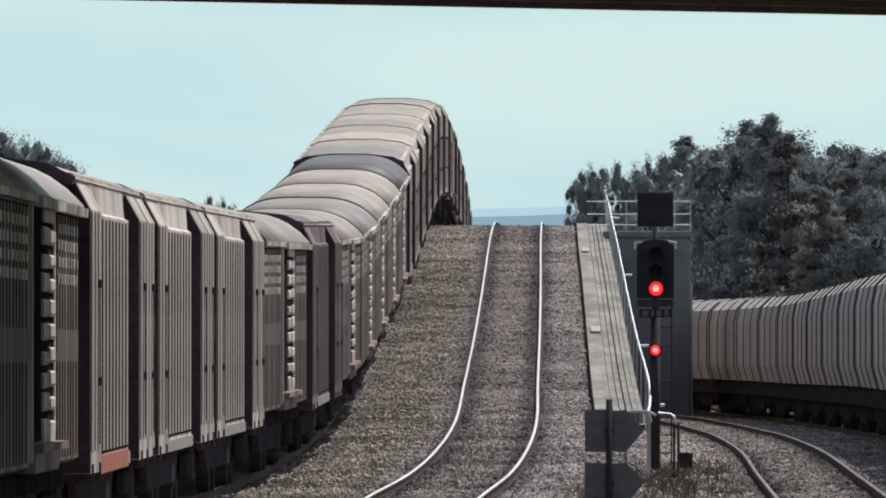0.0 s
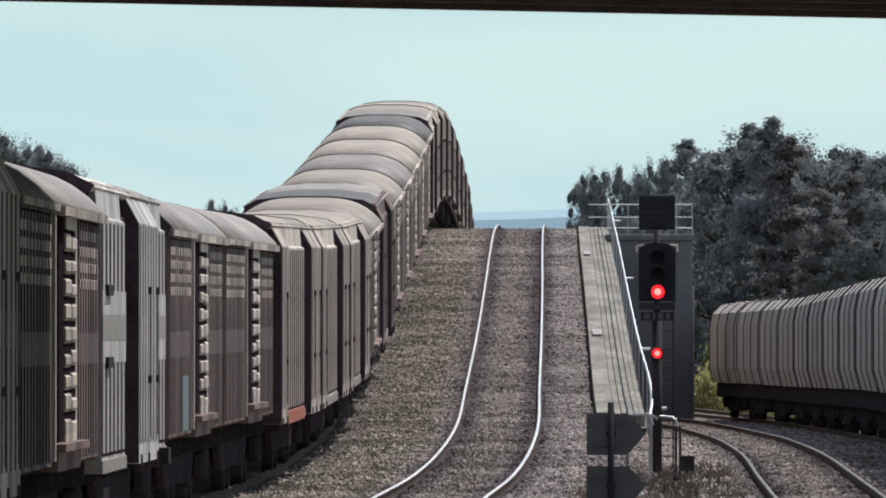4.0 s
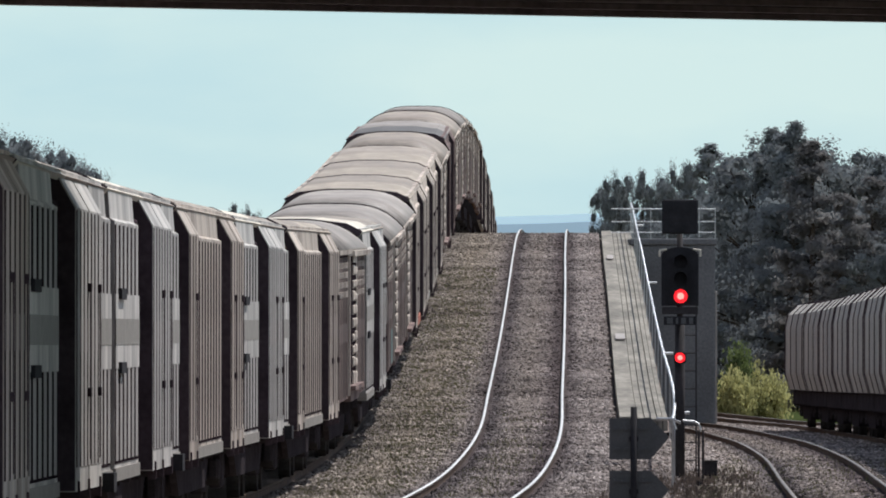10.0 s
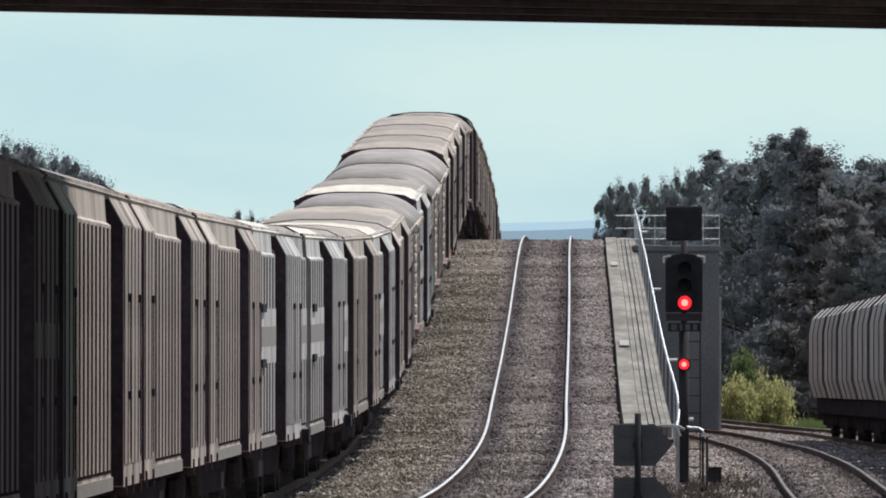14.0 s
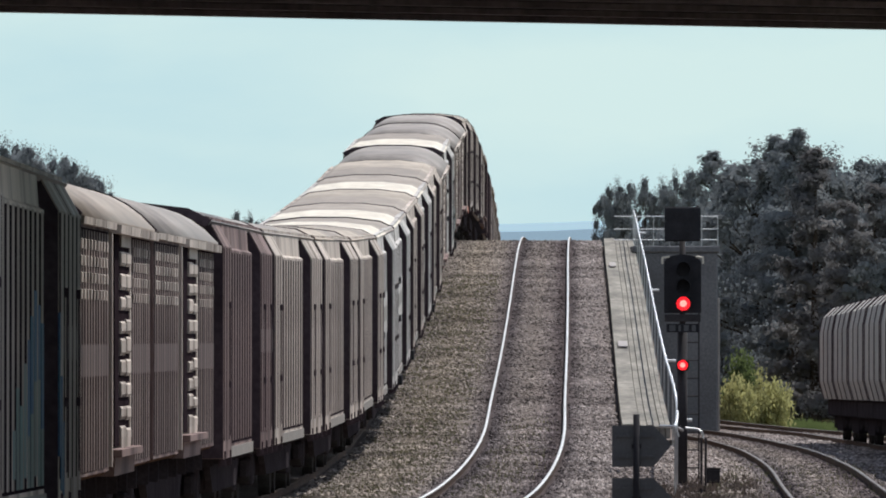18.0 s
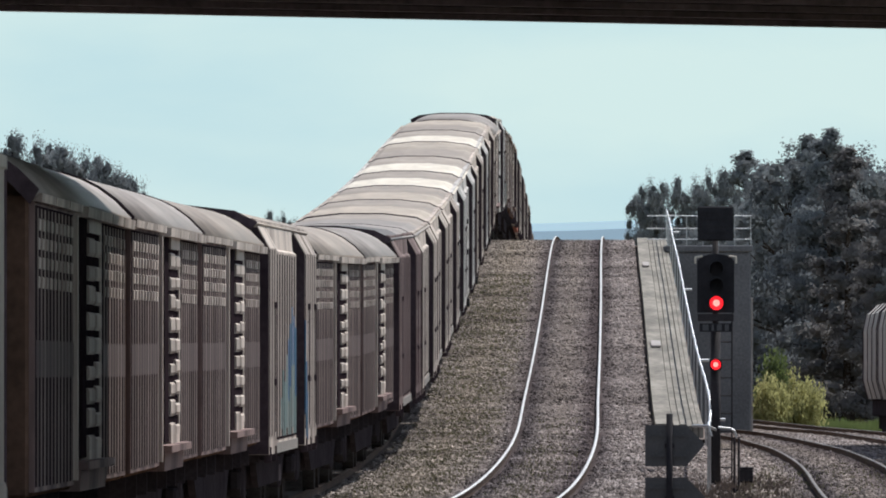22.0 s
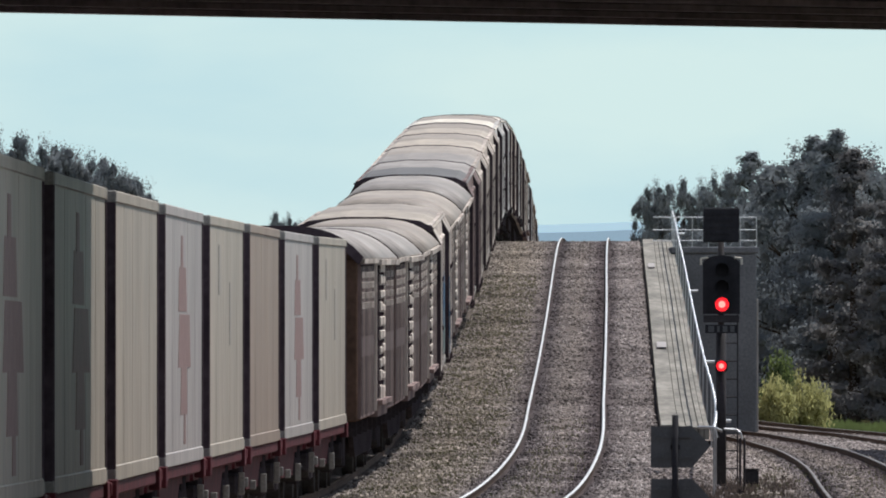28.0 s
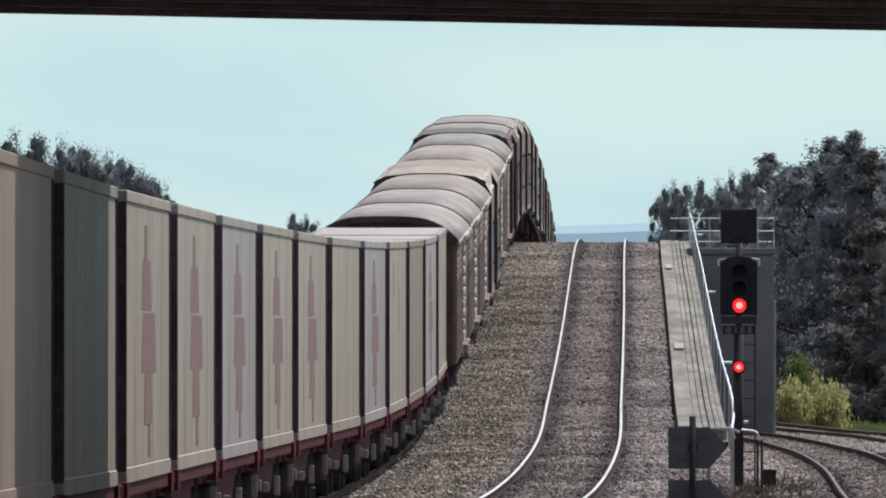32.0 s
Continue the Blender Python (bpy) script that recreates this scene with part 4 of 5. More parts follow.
def van_lattice(name, label, paint, roofm, tagm=None):
    """A brown van with a curved overhanging roof and a pierced pale door strip."""
    ob = thing(name, label, "freight wagon", "louvred vans of the train")
    h = LV / 2
    core(ob, 1.35, 3.45, "rust_end")
    roof(ob, LV + .3, roofm, [], eave=1.44, rise=.47, z0=3.47)
    at = lambda f: -h + LV * f
    both(ob, "panel", [(1.1, 1.06), (1.395, 1.06), (1.395, 3.42), (1.1, 3.42)], at(.012), at(.40), paint)
    both(ob, "panel", [(1.1, 1.06), (1.395, 1.06), (1.395, 3.42), (1.1, 3.42)], at(.70), at(.988), paint)
    for f0, f1 in ((.016, .385), (.705, .984)):
        both(ob, "louvre_shade_sheet", [(1.3, 1.1), (1.399, 1.1), (1.399, 3.36), (1.3, 3.36)], at(f0), at(f1), "slot", "dark sheet painted as shade behind the louvres")
    for k in range(7):
        f0, lip = .01 + .14 * k, 0 if k < 3 else .04
        both(ob, "eave_trim", [(1.2, 3.40 - lip * .7), (1.452 + lip, 3.385 - lip * .8), (1.458 + lip, 3.455 - lip * .4), (1.2, 3.465)], at(f0), at(f0 + .134), "tan")
    slats(ob, at(.02), at(.39), 11, 1.10, 3.34, 1.399, .0035, "worn", .38)
    slats(ob, at(.71), at(.98), 8, 1.10, 3.34, 1.399, .0035, "worn", .38)
    both(ob, "edge_post", [(1.2, 1.1), (1.435, 1.1), (1.435, 3.36), (1.2, 3.36)], at(.388), at(.40), "tan", "pale steel edge post")
    for s in (1, -1):
        b = bmesh.new()
        for k in range(4):
            z = 2.70 + .155 * k
            for f0, f1, n in ((.03, .385, 9), (.715, .975, 7)):
                for q in range(n):
                    c, w = at(f0 + (f1 - f0) * (q + (.5 if k % 2 else .3)) / n), LV * (f1 - f0) / n * .2
                    prism(b, [(s * x, zz) for x, zz in ((1.40, z), (1.409, z), (1.412, z + .085), (1.40, z + .095))], c - w, c + w)
        part("vent_grille", b, "tan", ob, "pale pressed vent grille")["kind"] = "stuff"
    # pierced door edge: two columns of flared pale blocks over painted shade
    both(ob, "door_shade_sheet", [(1.2, 1.28), (1.400, 1.28), (1.400, 3.36), (1.2, 3.36)], at(.47), at(.685), "slot", "dark sheet painted as shade in the pierced door edge")
    both(ob, "door_upright", [(1.2, 1.28), (1.412, 1.28), (1.412, 3.34), (1.2, 3.34)], at(.668), at(.682), "tan", "pale door upright")
    both(ob, "door_plate", [(1.2, 3.24), (1.418, 3.24), (1.418, 3.36), (1.2, 3.36)], at(.535), at(.67), "tan", "pale head plate")
    rng = random.Random(name + label)
    for i in range(9):
        z = 1.32 + i * .215
        for f0, f1 in ((.528, .597), (.606, .668)):
            e, q = rng.uniform(-.012, .012), rng.uniform(.10, .15)
            both(ob, "door_block", [(1.30, z + e), (1.409, z + e), (1.425, z + e + .03), (1.425, z + e + q), (1.409, z + e + q + .02), (1.30, z + e + q + .02)], at(f0), at(f1), "tan", "pale steel block")
    both(ob, "door_foot", [(1.30, 1.26), (1.424, 1.26), (1.424, 1.42), (1.30, 1.42)], at(.53), at(.66), "tan", "pale steel foot plate")
    both(ob, "door_sill", [(1.1, 1.19), (1.52, 1.19), (1.52, 1.26), (1.1, 1.26)], at(.40), at(.70), paint)
    both(ob, "step_box", [(1.1, 1.0), (1.43, 1.0), (1.44, 1.19), (1.1, 1.19)], at(.42), at(.70), paint)
    both(ob, "faded_band", [(1.38, 1.98), (1.4022, 1.98), (1.4022, 2.28), (1.38, 2.28)], at(.02), at(.39), "band")
    both(ob, "faded_band", [(1.38, 1.98), (1.4022, 1.98), (1.4022, 2.28), (1.38, 2.28)], at(.71), at(.98), "band")
    if tagm:
        both(ob, "spray_paint", [(1.38, 1.1), (1.4045, 1.1), (1.4045, 1.75), (1.38, 1.65)], at(.24), at(.33), tagm, "pale teal spray paint")
    return ob


LC = 12.19


def container(label, paint, mark, high):
    ob = thing("shipping_container", label, "container", "containers on the train")
    h = LC / 2
    b = bmesh.new()
    box(b, -1.205, 1.205, -h + .06, h - .06, .02, high - .03, .01)
    part("body", b, paint, ob)
    for sx in (-1, 1):
        for sy in (-1, 1):
            b = bmesh.new()
            box(b, *sorted((sx * 1.22, sx * 1.13)), *sorted((sy * h, sy * (h - .16))), 0, high, .012)
            # Dark post colour paints the shade in the gap between containers.
            post = part("corner_post", b, "recess", ob, "corner post darkened as painted gap shade")
            for z in (0, high - .12):
                b = bmesh.new()
                box(b, *sorted((sx * 1.225, sx * 1.06)), *sorted((sy * (h + .004), sy * (h - .18))), z, z + .12, .012)
                part("corner_casting", b, "grey_mark", post)
        b = bmesh.new()
        x = sorted((sx * 1.222, sx * 1.13))
        box(b, x[0], x[1], -h + .15, h - .15, high - .11, high, .01)
        part("top_rail", b, paint, ob)
        b = bmesh.new()
        box(b, x[0], x[1], -h + .15, h - .15, 0, .15, .01)
        part("bottom_rail", b, paint, ob)
        for j in range(5):
            y = -h + 1.35 + j * (LC - 2.7) / 4
            b = bmesh.new()
            box(b, *sorted((sx * 1.20, sx * 1.2062)), y - 1.12, y + 1.12, .16, high - .12)
            part("side_panel", b, paint, ob)
    for sy in (-1, 1):
        b = bmesh.new()
        box(b, -1.14, 1.14, *sorted((sy * (h - .03), sy * (h - .08))), .1, high - .1)
        # Dark ends carry the same painted gap shade.
        part("end_panel", b, "band", ob, "end panel darkened as painted gap shade")
    b = bmesh.new()
    box(b, -1.18, 1.18, -h + .1, h - .1, high - .035, high, .01)
    part("roof", b, "offwhite", ob)
    k = high / 2.6
    marks = ()
    if mark == 1:
        marks, mm = ((-.4, 1.55, 2.0, 1.3), (.2, .98, 1.52, 1.95), (.0, .50, 1.0, 1.05), (-.6, 1.98, 2.32, .35), (.3, .20, .52, .3)), "pinkmark"
    elif mark == 2:
        marks, mm = ((-2.6, 1.75, 2.3, .22), (1.2, 1.2, 1.9, .22)), "grey_mark"
    for n, (y, z0, z1, w) in enumerate(marks):
        for s in (1, -1):
            b = bmesh.new()
            x = 1.2100 + .0006 * n
            prism_x(b, [(y * s - w, z0 * k), (y * s + w, z0 * k), (y * s + w * .8, z1 * k), (y * s - w * .8, z1 * k)], *sorted((s * 1.205, s * x)))
            part("painted_mark", b, mm, ob, "faded red painted mark" if mark == 1 else "grey painted mark")
    return ob


def flat_wagon():
    ob = thing("flat_wagon", "dark red skeletal container flat wagon", "freight wagon", "flat wagons of the train")
    h = LC / 2 + .45
    b = bmesh.new()
    box(b, -1.2, 1.2, -h, h, .86, 1.0, .02)
    part("deck", b, "wagon_red", ob)
    for s in (-1, 1):
        b = bmesh.new()
        prism_x(b, [(-h, .95), (-h, .75), (-3.2, .75), (-2.2, .45), (2.2, .45), (3.2, .75), (h, .75), (h, .95)], *sorted((s * .95, s * 1.05)))
        part("side_sill", b, "wagon_red", ob)
        bogie(ob, s * (h - 2.1))
        for y in (-h + .5, h - .5):
            b = bmesh.new()
            box(b, *sorted((s * 1.13, s * 1.24)), y - .25, y + .25, .80, 1.02, .01)
            part("twistlock_pad", b, "wagon_red", ob)
        b = bmesh.new()
        box(b, -.16, .16, *sorted((s * h, s * (h + .6))), .75, .98, .03)
        part("coupler", b, "bogie", ob)
        for y, z0, z1, w in ((-5.6, .42, .70, .025), (-4.2, .5, .62, .06), (-1.2, .44, .56, .05), (3.1, .36, .6, .03)):
            b = bmesh.new()
            box(b, *sorted((s * 1.06, s * 1.14)), y - w, y + w, z0, z1, .01)
            part("brake_fitting", b, "grey_mark", ob, "pale brake fitting")
    return ob


LH = 16.4


def hopper_wagon():
    ob = thing("hopper_wagon", "grey rounded-top hopper wagon with upright ribs", "freight wagon", "hopper wagons of the side train")
    h = LH / 2
    prof = [(-1.3, 1.05), (-1.42, 1.5), (-1.42, 2.74), (-1.34, 3.14), (-1.07, 3.40), (-.5, 3.51), (.5, 3.51), (1.07, 3.40), (1.34, 3.14), (1.42, 2.74), (1.42, 1.5), (1.3, 1.05)]
    b = bmesh.new()
    prism(b, prof, -h, h)
    part("body", b, "hopper", ob)
    for i in range(4):
        y = -h + .25 + i * (LH - .5) / 3
        b = bmesh.new()
        w = .08 if i % 3 else .2
        prism(b, [(x * 1.014, z * 1.004) for x, z in prof], y - w, y + w)
        part("rib", b, "recess", ob, "dark upright rib")
    b = bmesh.new()
    box(b, -1.1, 1.1, -h + .1, h - .1, .80, 1.06)
    part("underframe", b, "bogie", ob)
    # Dark sill and gear added in place of shade between the bogies.
    b = bmesh.new()
    box(b, -1.2, 1.2, -h + .15, h - .15, .62, 1.04, .03)
    part("side_sill", b, "bogie", ob)
    b = bmesh.new()
    prism_x(b, [(-h + 3.6, .8), (h - 3.6, .8), (h - 4.6, .24), (-h + 4.6, .24)], -1.05, 1.05)
    part("dark_discharge_fill", b, "bogie", ob)
    for s in (-1, 1):
        bogie(ob, s * (h - 2.2))
        b = bmesh.new()
        prism_x(b, [(s * 1.0, 1.06), (s * 4.6, 1.06), (s * 3.3, .35), (s * 2.3, .35)], -.9, .9)
        part("chute", b, "bogie", ob)
        b = bmesh.new()
        box(b, -.16, .16, *sorted((s * h, s * (h + .55))), .75, .98, .03)
        part("coupler", b, "bogie", ob)
    return ob


def ride(line, off, y, half, up=0.0):
    """The pose of a vehicle whose middle is at y on a track."""
    a, b = on(line, y - half, off), on(line, y + half, off)
    f = (b - a).normalized()
    r = f.cross(Vector((0, 0, 1))).normalized()
    u = r.cross(f)
    m = Matrix((r, f, u)).transposed().to_4x4()
    m.translation = (a + b) / 2 + u * up
    return m


GONE = curve([(0, -271.5, 0), (9, -111.1, 0), (19, 68.1, 0), (24, 156.7, 0), (28, 227.4, 0), (32, 297.0, 0)])  # where the rear of the last van is
PITCH_V, PITCH_C = 22.02, 14.25
movers = []

vans = {
    "t": van_rib("louvred_van", "dusty tan louvred van with upright ribs", "tan", "roof_tan"),
    "r": van_rib("louvred_van", "dusty tan louvred van with a rust-red sill", "tan", "roof_tan", None, "rust_red"),
    "g": van_rib("louvred_van", "dusty brown louvred van with a grey roof", "tan", "roof_grey"),
    "k": van_rib("louvred_van", "dusty tan louvred van with a brown roof and rusty ends", "tan", "roof_brown", end="rust_end"),
    "d": van_rib("louvred_van", "brown louvred van with a sooty dark roof", "brown", "roof_dark"),
    "s": van_band("louvred_van", "silver-grey louvred van with plain middle bands", "silver", "roof_pale"),
    "B": van_rib("louvred_van", "tan louvred van with blue and teal spray paint", "tan", "roof_tan", ("blue", "teal")),
    "L": van_lattice("louvred_van", "rust-brown louvred van with a pierced pale door strip", "brown", "roof_grey"),
    "M": van_lattice("louvred_van", "rust-brown louvred van with a tan curved roof", "brown", "roof_brown"),
    "D": van_lattice("louvred_van", "rust-brown louvred van with a sooty dark curved roof", "brown", "roof_dark"),
    "N": van_lattice("louvred_van", "rust-brown louvred van with pale teal spray paint", "brown", "roof_grey", "teal"),
}
# from the last van forwards
ORDER = "LLMBMLdgttssksk" + "LsNLrttMdMLMMDgtkttgtMtgttgt"
used = set()
for i, c in enumerate(ORDER):
    y = PITCH_V * (i + .5)
    v = vans[c] if c not in used else copy_thing(vans[c], Matrix.Identity(4))
    used.add(c)
    movers.append((v, y, 7.5, 0.0))
boxes = {"c": container("cream shipping container with plain sides", "cream", 0, 2.74), "C": container("cream shipping container with grey marks", "cream", 2, 2.74),
         "w": container("off-white shipping container with a faded red mark and posts painted shade-dark", "offwhite", 1, 2.74), "b": container("plain beige shipping container with streaked sides", "beige", 0, 2.74),
         "r": container("off-white shipping container with a faded red mark", "offwhite", 1, 2.74), "y": container("cream shipping container with a faded red mark", "cream", 1, 2.74),
         "h": container("beige shipping container with plain sides", "beige", 0, 2.74)}
wagon, first, used = flat_wagon(), True, set()
for i, c in enumerate("CwbCrcyyryychrcyrc"):
    y = .5 - PITCH_C * (i + .5)
    k = boxes[c] if c not in used else copy_thing(boxes[c], Matrix.Identity(4))
    used.add(c)
    w = wagon if first else copy_thing(wagon, Matrix.Identity(4))
    first = False
    movers += [(k, y, 5.0, 1.0), (w, y, 5.0, 0.0)]
hoppers = [hopper_wagon()]
for i in range(16):
    hoppers.append(copy_thing(hoppers[0], Matrix.Identity(4)))
TAIL = curve([(0, 500, 0), (3.5, 470, 0), (5.5, 455, 0), (7, 445.5, 0), (9, 434, 0), (11.5, 421, 0), (14, 410.5, 0), (17, 400, 0), (20, 390, 0), (24, 376, 0), (28, 362, 0), (32, 348, 0)])


# ---- trees and scrub ----
def tree(kind, seed, leafm):
    """A tree about one unit of eleven metres high; the second result is its true top."""
    rng = random.Random(seed)
    height = 11.0
    ob = thing("tree", "dark pine tree beyond the railway" if kind == "pine" else "dark gum tree beyond the railway", "tree", "trees beyond the railway")
    b = bmesh.new()
    rod(b, (0, 0, -.5), (0, 0, height * .9), height * .022 + .05, .03, 7)
    tips = []
    if kind == "pine":
        for i in range(64):
            f = .04 + .94 * i / 64
            a, r = rng.random() * 6.28, (1 - f) ** .75 * height * .24 * rng.uniform(.6, 1.15) + .2
            p = Vector((math.cos(a) * r, math.sin(a) * r, height * f + r * .12))
            rod(b, (0, 0, height * f * .97), p, .05, .015, 4)
            tips += [(Vector((0, 0, height * f)).lerp(p, u), .16 + .26 * (1 - f)) for u in (.3, .55, .8, 1.0)]
    else:
        for i in range(46):
            f = rng.uniform(.12, .93)
            wide = 1.0 if f < .6 else (1.05 - f) / .45
            a, r = rng.random() * 6.28, height * rng.uniform(.05, .27) * wide
            p = Vector((math.cos(a) * r, math.sin(a) * r, height * f))
            rod(b, (0, 0, height * f * .8), p, .06, .02, 4)
            tips += [(p + Vector((rng.gauss(0, .45), rng.gauss(0, .45), rng.gauss(0, .28))), .29) for u in range(4)]
    part("trunk", b, "bark", ob)
    verts, faces = [], []
    ball = bmesh.new()
    bmesh.ops.create_icosphere(ball, subdivisions=2, radius=1.0)
    hull, shell = [v.co.copy() for v in ball.verts], [[v.index for v in f.verts] for f in ball.faces]
    ball.free()
    for c, s in tips[::2]:  # the dense middle of each clump of twigs
        k, r = len(verts), s * (1.15 if kind == "pine" else 1.35)
        verts += [c + Vector((q.x, q.y, q.z * .8)) * r * (.75 + .6 * noise.noise(c * 3 + q * 1.8)) for q in hull]
        faces += [tuple(k + i for i in f) for f in shell]
    for c, s in tips:
        for i in range(72 if kind == "pine" else 105):
            o = c + Vector([s * rng.triangular(-2, 2, 0) for q in range(2)] + [s * .75 * rng.triangular(-2, 2, 0)])
            out = Vector((o.x, o.y, (o.z - c.z) * 2 + .5)).normalized() + Vector((rng.gauss(0, .2), rng.gauss(0, .2), rng.gauss(0, .2)))
            d = out.cross(Vector((rng.gauss(0, 1), rng.gauss(0, 1), rng.gauss(0, 1)))).normalized()
            e = out.cross(d).normalized()
            l, w = rng.uniform(.05, .10), rng.uniform(.03, .06)
            k = len(verts)
            verts += [o - d * l, o + e * w, o + d * l, o - e * w]
            faces.append((k, k + 1, k + 2, k + 3))
    link("crown", verts, faces, leafm, ob)
    return ob, sorted(v.z for v in verts)[int(len(verts) * (.9992 if kind == "pine" else .996))]


def scrub(name, label, x0, x1, y, h, n, material, seed, z=None):
    """Tall grass: many thin bent blades."""
    rng = random.Random(seed)
    verts, faces = [], []
    for i in range(n):
        u = rng.random()
        x, yy = x0 + (x1 - x0) * u, y + rng.uniform(-1.5, 1.5)
        g = GROUND(yy)[0] if z is None else z
        hh = h * rng.uniform(.4, 1) * (.75 + .3 * noise.noise(Vector((x * .9, 5, 1))))
        dx, w = rng.gauss(0, .22) * hh, rng.uniform(.02, .06)
        k = len(verts)
        verts += [(x - w, yy, g - .1), (x + w, yy, g - .1), (x + dx * .4 + w * .8, yy, g + hh * .6), (x + dx * .4 - w * .8, yy, g + hh * .6), (x + dx, yy, g + hh)]
        faces += [(k, k + 1, k + 2, k + 3), (k + 3, k + 2, k + 4)]
    return tagged(link(name, verts, faces, material), label, "grass", kind="stuff")


def woods():
    made = [tree("pine", 1, "leaf"), tree("pine", 2, "leaf_brown"), tree("gum", 3, "leaf"), tree("gum", 4, "leaf")]
    kinds, tops = [m[0] for m in made], [m[1] for m in made]
    rng = random.Random(5)
    used = set()

    def plant(k, px, top, y, wide=1.0):
        g = GROUND(y)[0]
        hh = (490 - top) / FAR * y + 2.95 - g
        m = Matrix.Translation(((px - 784) / FAR * y, y, g)) @ Matrix.Rotation(rng.random() * 6.28, 4, "Z") @ Matrix.Scale(hh / tops[k], 4) @ Matrix.Diagonal((wide, wide, 1, 1))
        if k in used:
            copy_thing(kinds[k], m @ Matrix.Diagonal((*(1 / q for q in kinds[k].scale), 1)))
        else:
            used.add(k)
            kinds[k].matrix_basis = m

    for px, top, y, k in ((1029, 308, 1000, 2), (1042, 300, 950, 3), (1066, 303, 960, 2), (1094, 294, 900, 2), (1120, 298, 900, 3), (1145, 284, 860, 3), (1176, 280, 800, 2)):
        plant(k, px, top, y, .42)
    for px, top, y, k in ((1212, 242, 760, 0), (1250, 270, 700, 2),
                          (1290, 240, 660, 3), (1330, 214, 640, 0), (1357, 203, 630, 0), (1395, 236, 620, 1), (1430, 246, 640, 3), (1478, 262, 650, 2), (1522, 262, 630, 0), (1560, 276, 620, 2), (1600, 262, 630, 3), (1640, 250, 640, 0), (1500, 300, 600, 1), (1455, 330, 590, 1), (1545, 340, 590, 2)):
        plant(k, px, top, y)
    for i in range(22):  # lower trees that close the wood
        px = 1110 + i * 25 + rng.uniform(-8, 8)
        plant(rng.choice((0, 2, 3, 1)), px, rng.uniform(330, 420), 720 - (px - 1080) * .22 + rng.uniform(-10, 10))
    for px, top, y, k in ((-120, 216, 520, 3), (-85, 218, 520, 2), (-42, 230, 520, 3), (-18, 236, 530, 2), (4, 242, 520, 2), (24, 252, 530, 3), (44, 254, 525, 3), (66, 259, 535, 2), (82, 267, 520, 2), (98, 282, 530, 3), (112, 290, 540, 2), (128, 299, 530, 2)):
        plant(k, px, top, y, .5)
    for px, top, y, k in ((372, 352, 1500, 2), (392, 356, 1500, 3), (505, 334, 1000, 0)):
        plant(k, px, top, y, .5)


def bush(label, x, y, half, high, material, seed):
    """A rounded shrub: bent stems and a lumpy mound of small leaves."""
    rng = random.Random(seed)
    g = GROUND(y)[0]
    ob = thing("shrub", label, "shrub", at=Matrix.Translation((x, y, g)))
    b = bmesh.new()
    verts, faces = [], []
    for i in range(46):
        a, u = rng.random() * 6.28, rng.random() ** .5
        tip = Vector((math.cos(a) * half * u, math.sin(a) * half * u, high * (1 - .55 * u ** 2.2) * rng.uniform(.55, 1.04)))
        rod(b, (tip.x * .3, tip.y * .3, -.1), tip * .9, .016, .006, 4)
        for k in range(150):
            f = rng.uniform(.15, 1)
            o = Vector((tip.x * (.3 + .7 * f), tip.y * (.3 + .7 * f), tip.z * f)) + Vector((rng.gauss(0, .13), rng.gauss(0, .13), rng.gauss(0, .10)))
            d = Vector((rng.gauss(0, .5), rng.gauss(0, .5), 1)).normalized()
            e = d.cross(Vector((rng.gauss(0, 1), rng.gauss(0, 1), .2))).normalized()
            l, w, n = rng.uniform(.05, .13), rng.uniform(.02, .04), len(verts)
            verts += [o - d * l, o + e * w, o + d * l, o - e * w]
            faces.append((n, n + 1, n + 2, n + 3))
    part("stems", b, "bark", ob)
    link("foliage", verts, faces, material, ob)
    return ob


def tufts(name, label, line, y0, y1, o0, o1, n, material, seed, tall=1.0):
    """Small weeds in the ballast: a few short blades each."""
    rng = random.Random(seed)
    verts, faces = [], []
    for i in range(n):
        p = on(line, rng.uniform(y0, y1), rng.uniform(o0, o1), -.14)
        for k in range(rng.randint(4, 9)):
            q = p + Vector((rng.gauss(0, .07), rng.gauss(0, .07), 0))
            h, w, dx = rng.uniform(.03, .11) * tall, rng.uniform(.006, .014), rng.gauss(0, .03)
            m = len(verts)
            verts += [q + Vector((-w, 0, 0)), q + Vector((w, 0, 0)), q + Vector((dx, 0, h))]
            faces.append((m, m + 1, m + 2))
    return tagged(link(name, verts, faces, material), label, "weeds", kind="stuff")


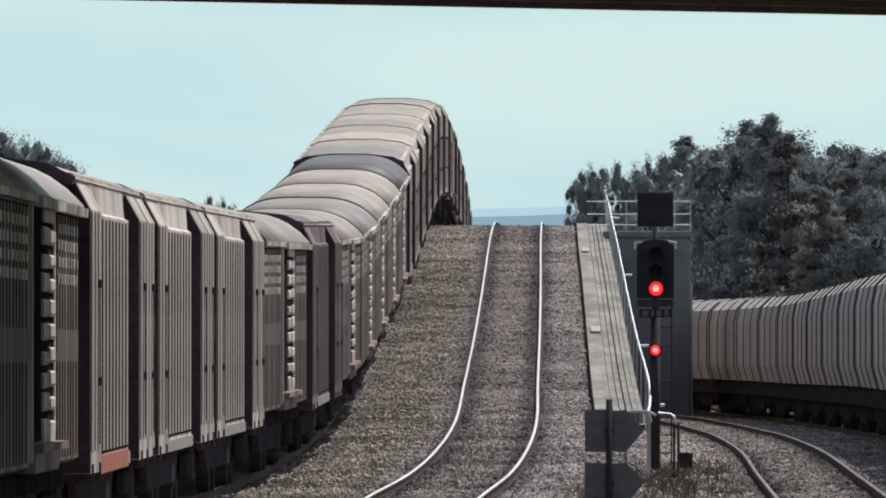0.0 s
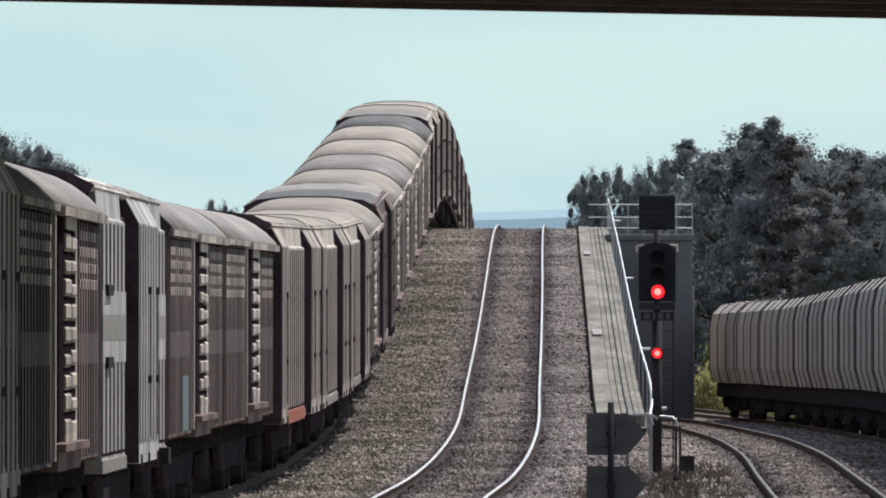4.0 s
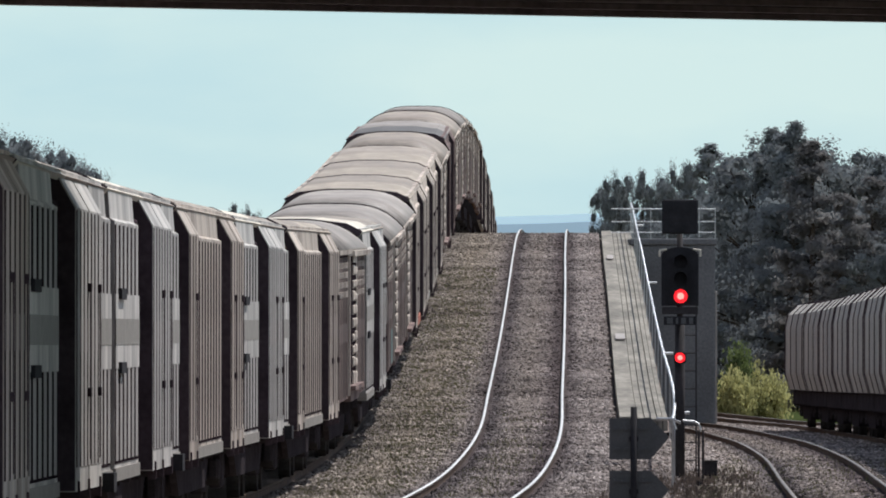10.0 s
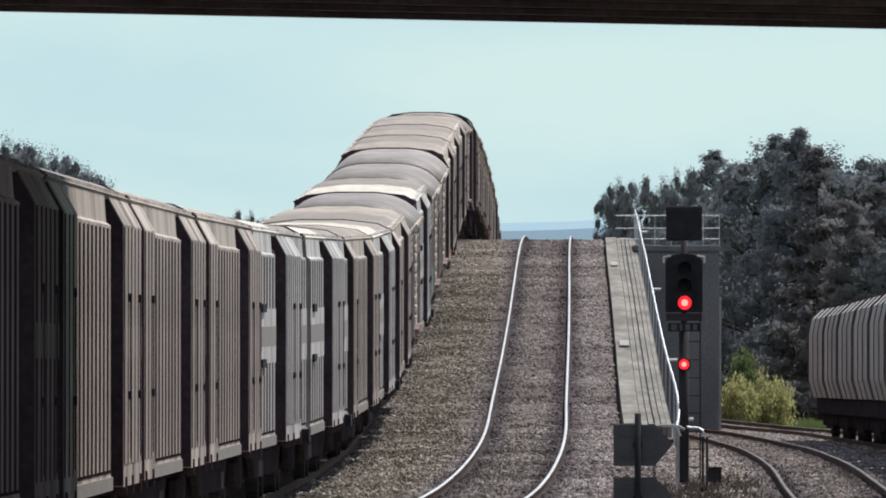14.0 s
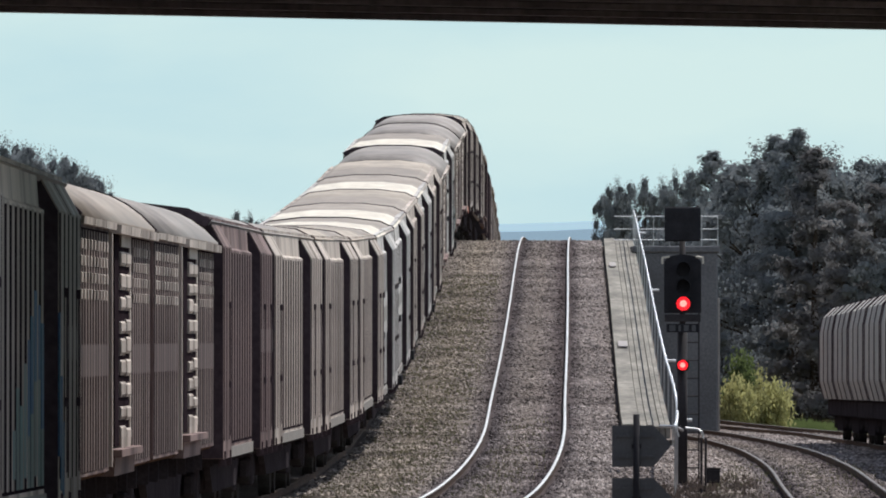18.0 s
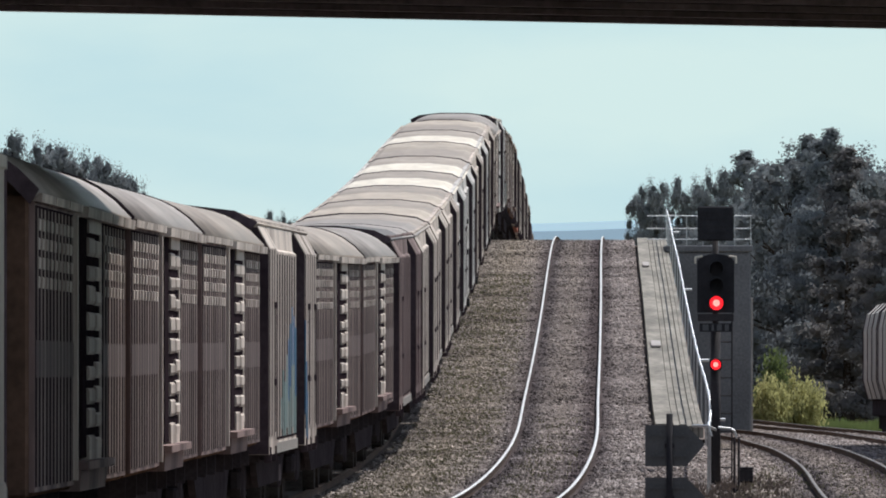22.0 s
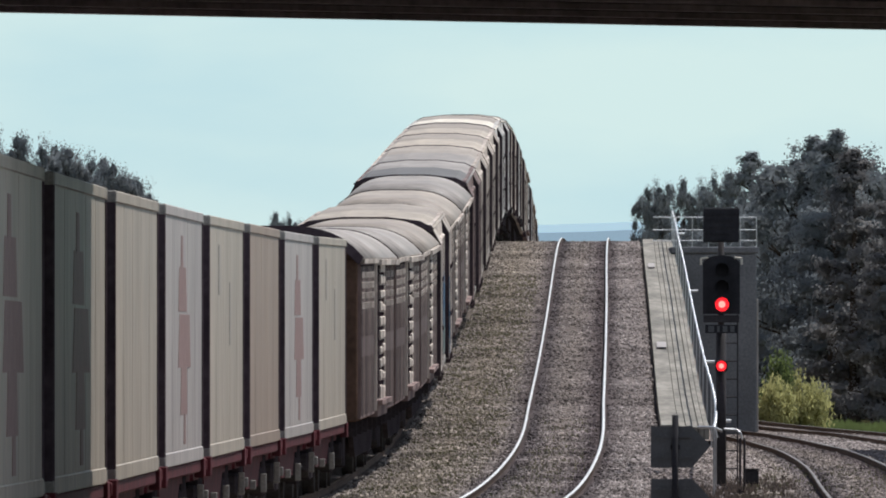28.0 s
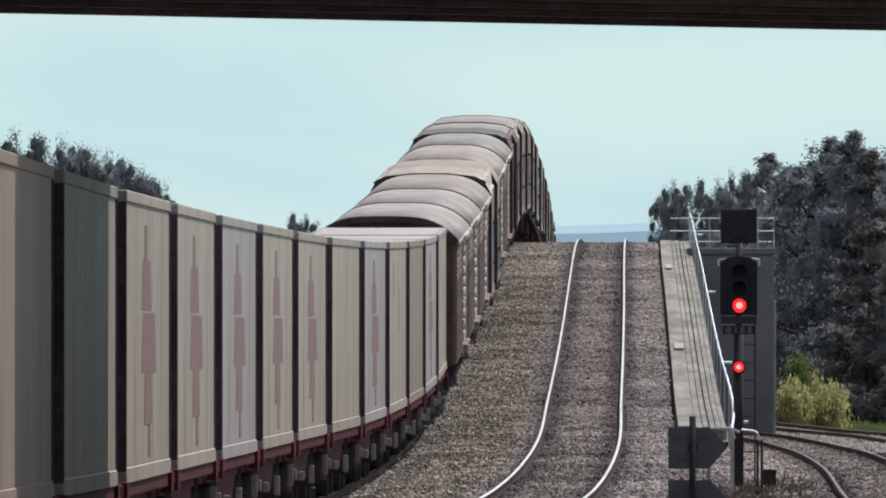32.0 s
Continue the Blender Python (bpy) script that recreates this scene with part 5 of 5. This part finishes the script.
woods()
tufts("weeds", "sparse dry weeds in the ballast", MAIN, 205, 430, -2.75, -1.15, 2600, "weed", 21, .8)
tufts("weeds_between_rails", "sparse dry weeds between the rails", MAIN, 215, 300, -.5, .5, 160, "weed", 22)
tufts("weeds_right", "sparse dry weeds at the track shoulder", SIDE, 215, 300, -2.0, 1.6, 260, "weed", 23)
bush("yellow-green leafy shrub beside the lower track", 10.4, 536, .95, 2.5, "bush", 3)
bush("yellow-green leafy shrub beside the lower track", 9.35, 535, .75, 2.3, "bush", 6)
bush("dull green shrub behind the yellow-green one", 9.55, 538, .7, 3.3, "bush_green", 7)
tufts("weeds_by_signal", "dead brown weeds round the foot of the signal", SIDE, 212, 270, -3.7, -1.1, 420, "weed_brown", 24, 1.4)
scrub("verge_grass", "dark low grass along the tree line", 6, 26, 545, .8, 4000, "bush_green", 4)
stones("loose_ballast", MAIN, 165, 490, -3.0, 4.3, 110000, 11, "loose grey ballast stones on the main track")
stones("loose_ballast_side", SIDE, 185, 470, -3.5, 4.6, 52000, 12, "loose grey ballast stones on the side track")


def bird():
    ob = thing("bird", "small dark bird flying across the sky", "bird")
    b = bmesh.new()
    t = bmesh.new()
    bmesh.ops.create_uvsphere(t, u_segments=10, v_segments=6, radius=.05)
    add(b, t, Matrix.Diagonal((1.9, .8, .8, 1)))
    rod(b, (-.07, 0, .01), (-.12, 0, .02), .032, .008, 6)
    part("body", b, "black", ob)
    b = bmesh.new()
    prism_z(b, [(.06, -.02), (.17, -.05), (.17, .05), (.06, .02)], -.004, .004)
    part("tail", b, "black", ob)
    wings = []
    for s in (-1, 1):
        b = bmesh.new()
        prism_z(b, [(-.05, 0), (.05, 0), (.06, s * .10), (.01, s * .20), (-.03, s * .10)], -.004, .004)
        wings.append(part("wing", b, "black", ob))
    return ob, wings


flyer, wings = bird()


def motions():
    for ob, y, half, up in movers:
        walk(ob, [(t, ride(MAIN, -SPACE, y + GONE(t)[0], half, up)) for t in range(33)])
    for i, ob in enumerate(hoppers):
        walk(ob, [(t, ride(SIDE, SPACE2, TAIL(t)[0] - (LH + 1.1) * (i + .5), 5.5)) for t in range(33)])
    d = 420.0
    path = [(0, 7560, -1430), (17, 1058, -82), (18.2, 605, 20), (18.6, 450, 55), (19, 284, 86), (19.4, 113, 107), (19.8, -56, 123), (21, -560, 160), (32, -5200, 160)]
    walk(flyer, [(t, Matrix.Translation(((x - 784) / FAR * d, d, 2.95 + (490 - y) / FAR * d))) for t, x, y in path])
    beats = [0.0] + [18 + .1 * i for i in range(21)] + [32.0]
    for s, w in zip((1, -1), wings):
        walk(w, [(t, Matrix.Rotation(radians(s * (32 if i % 2 else -22)), 4, "X")) for i, t in enumerate(beats)])


motions()
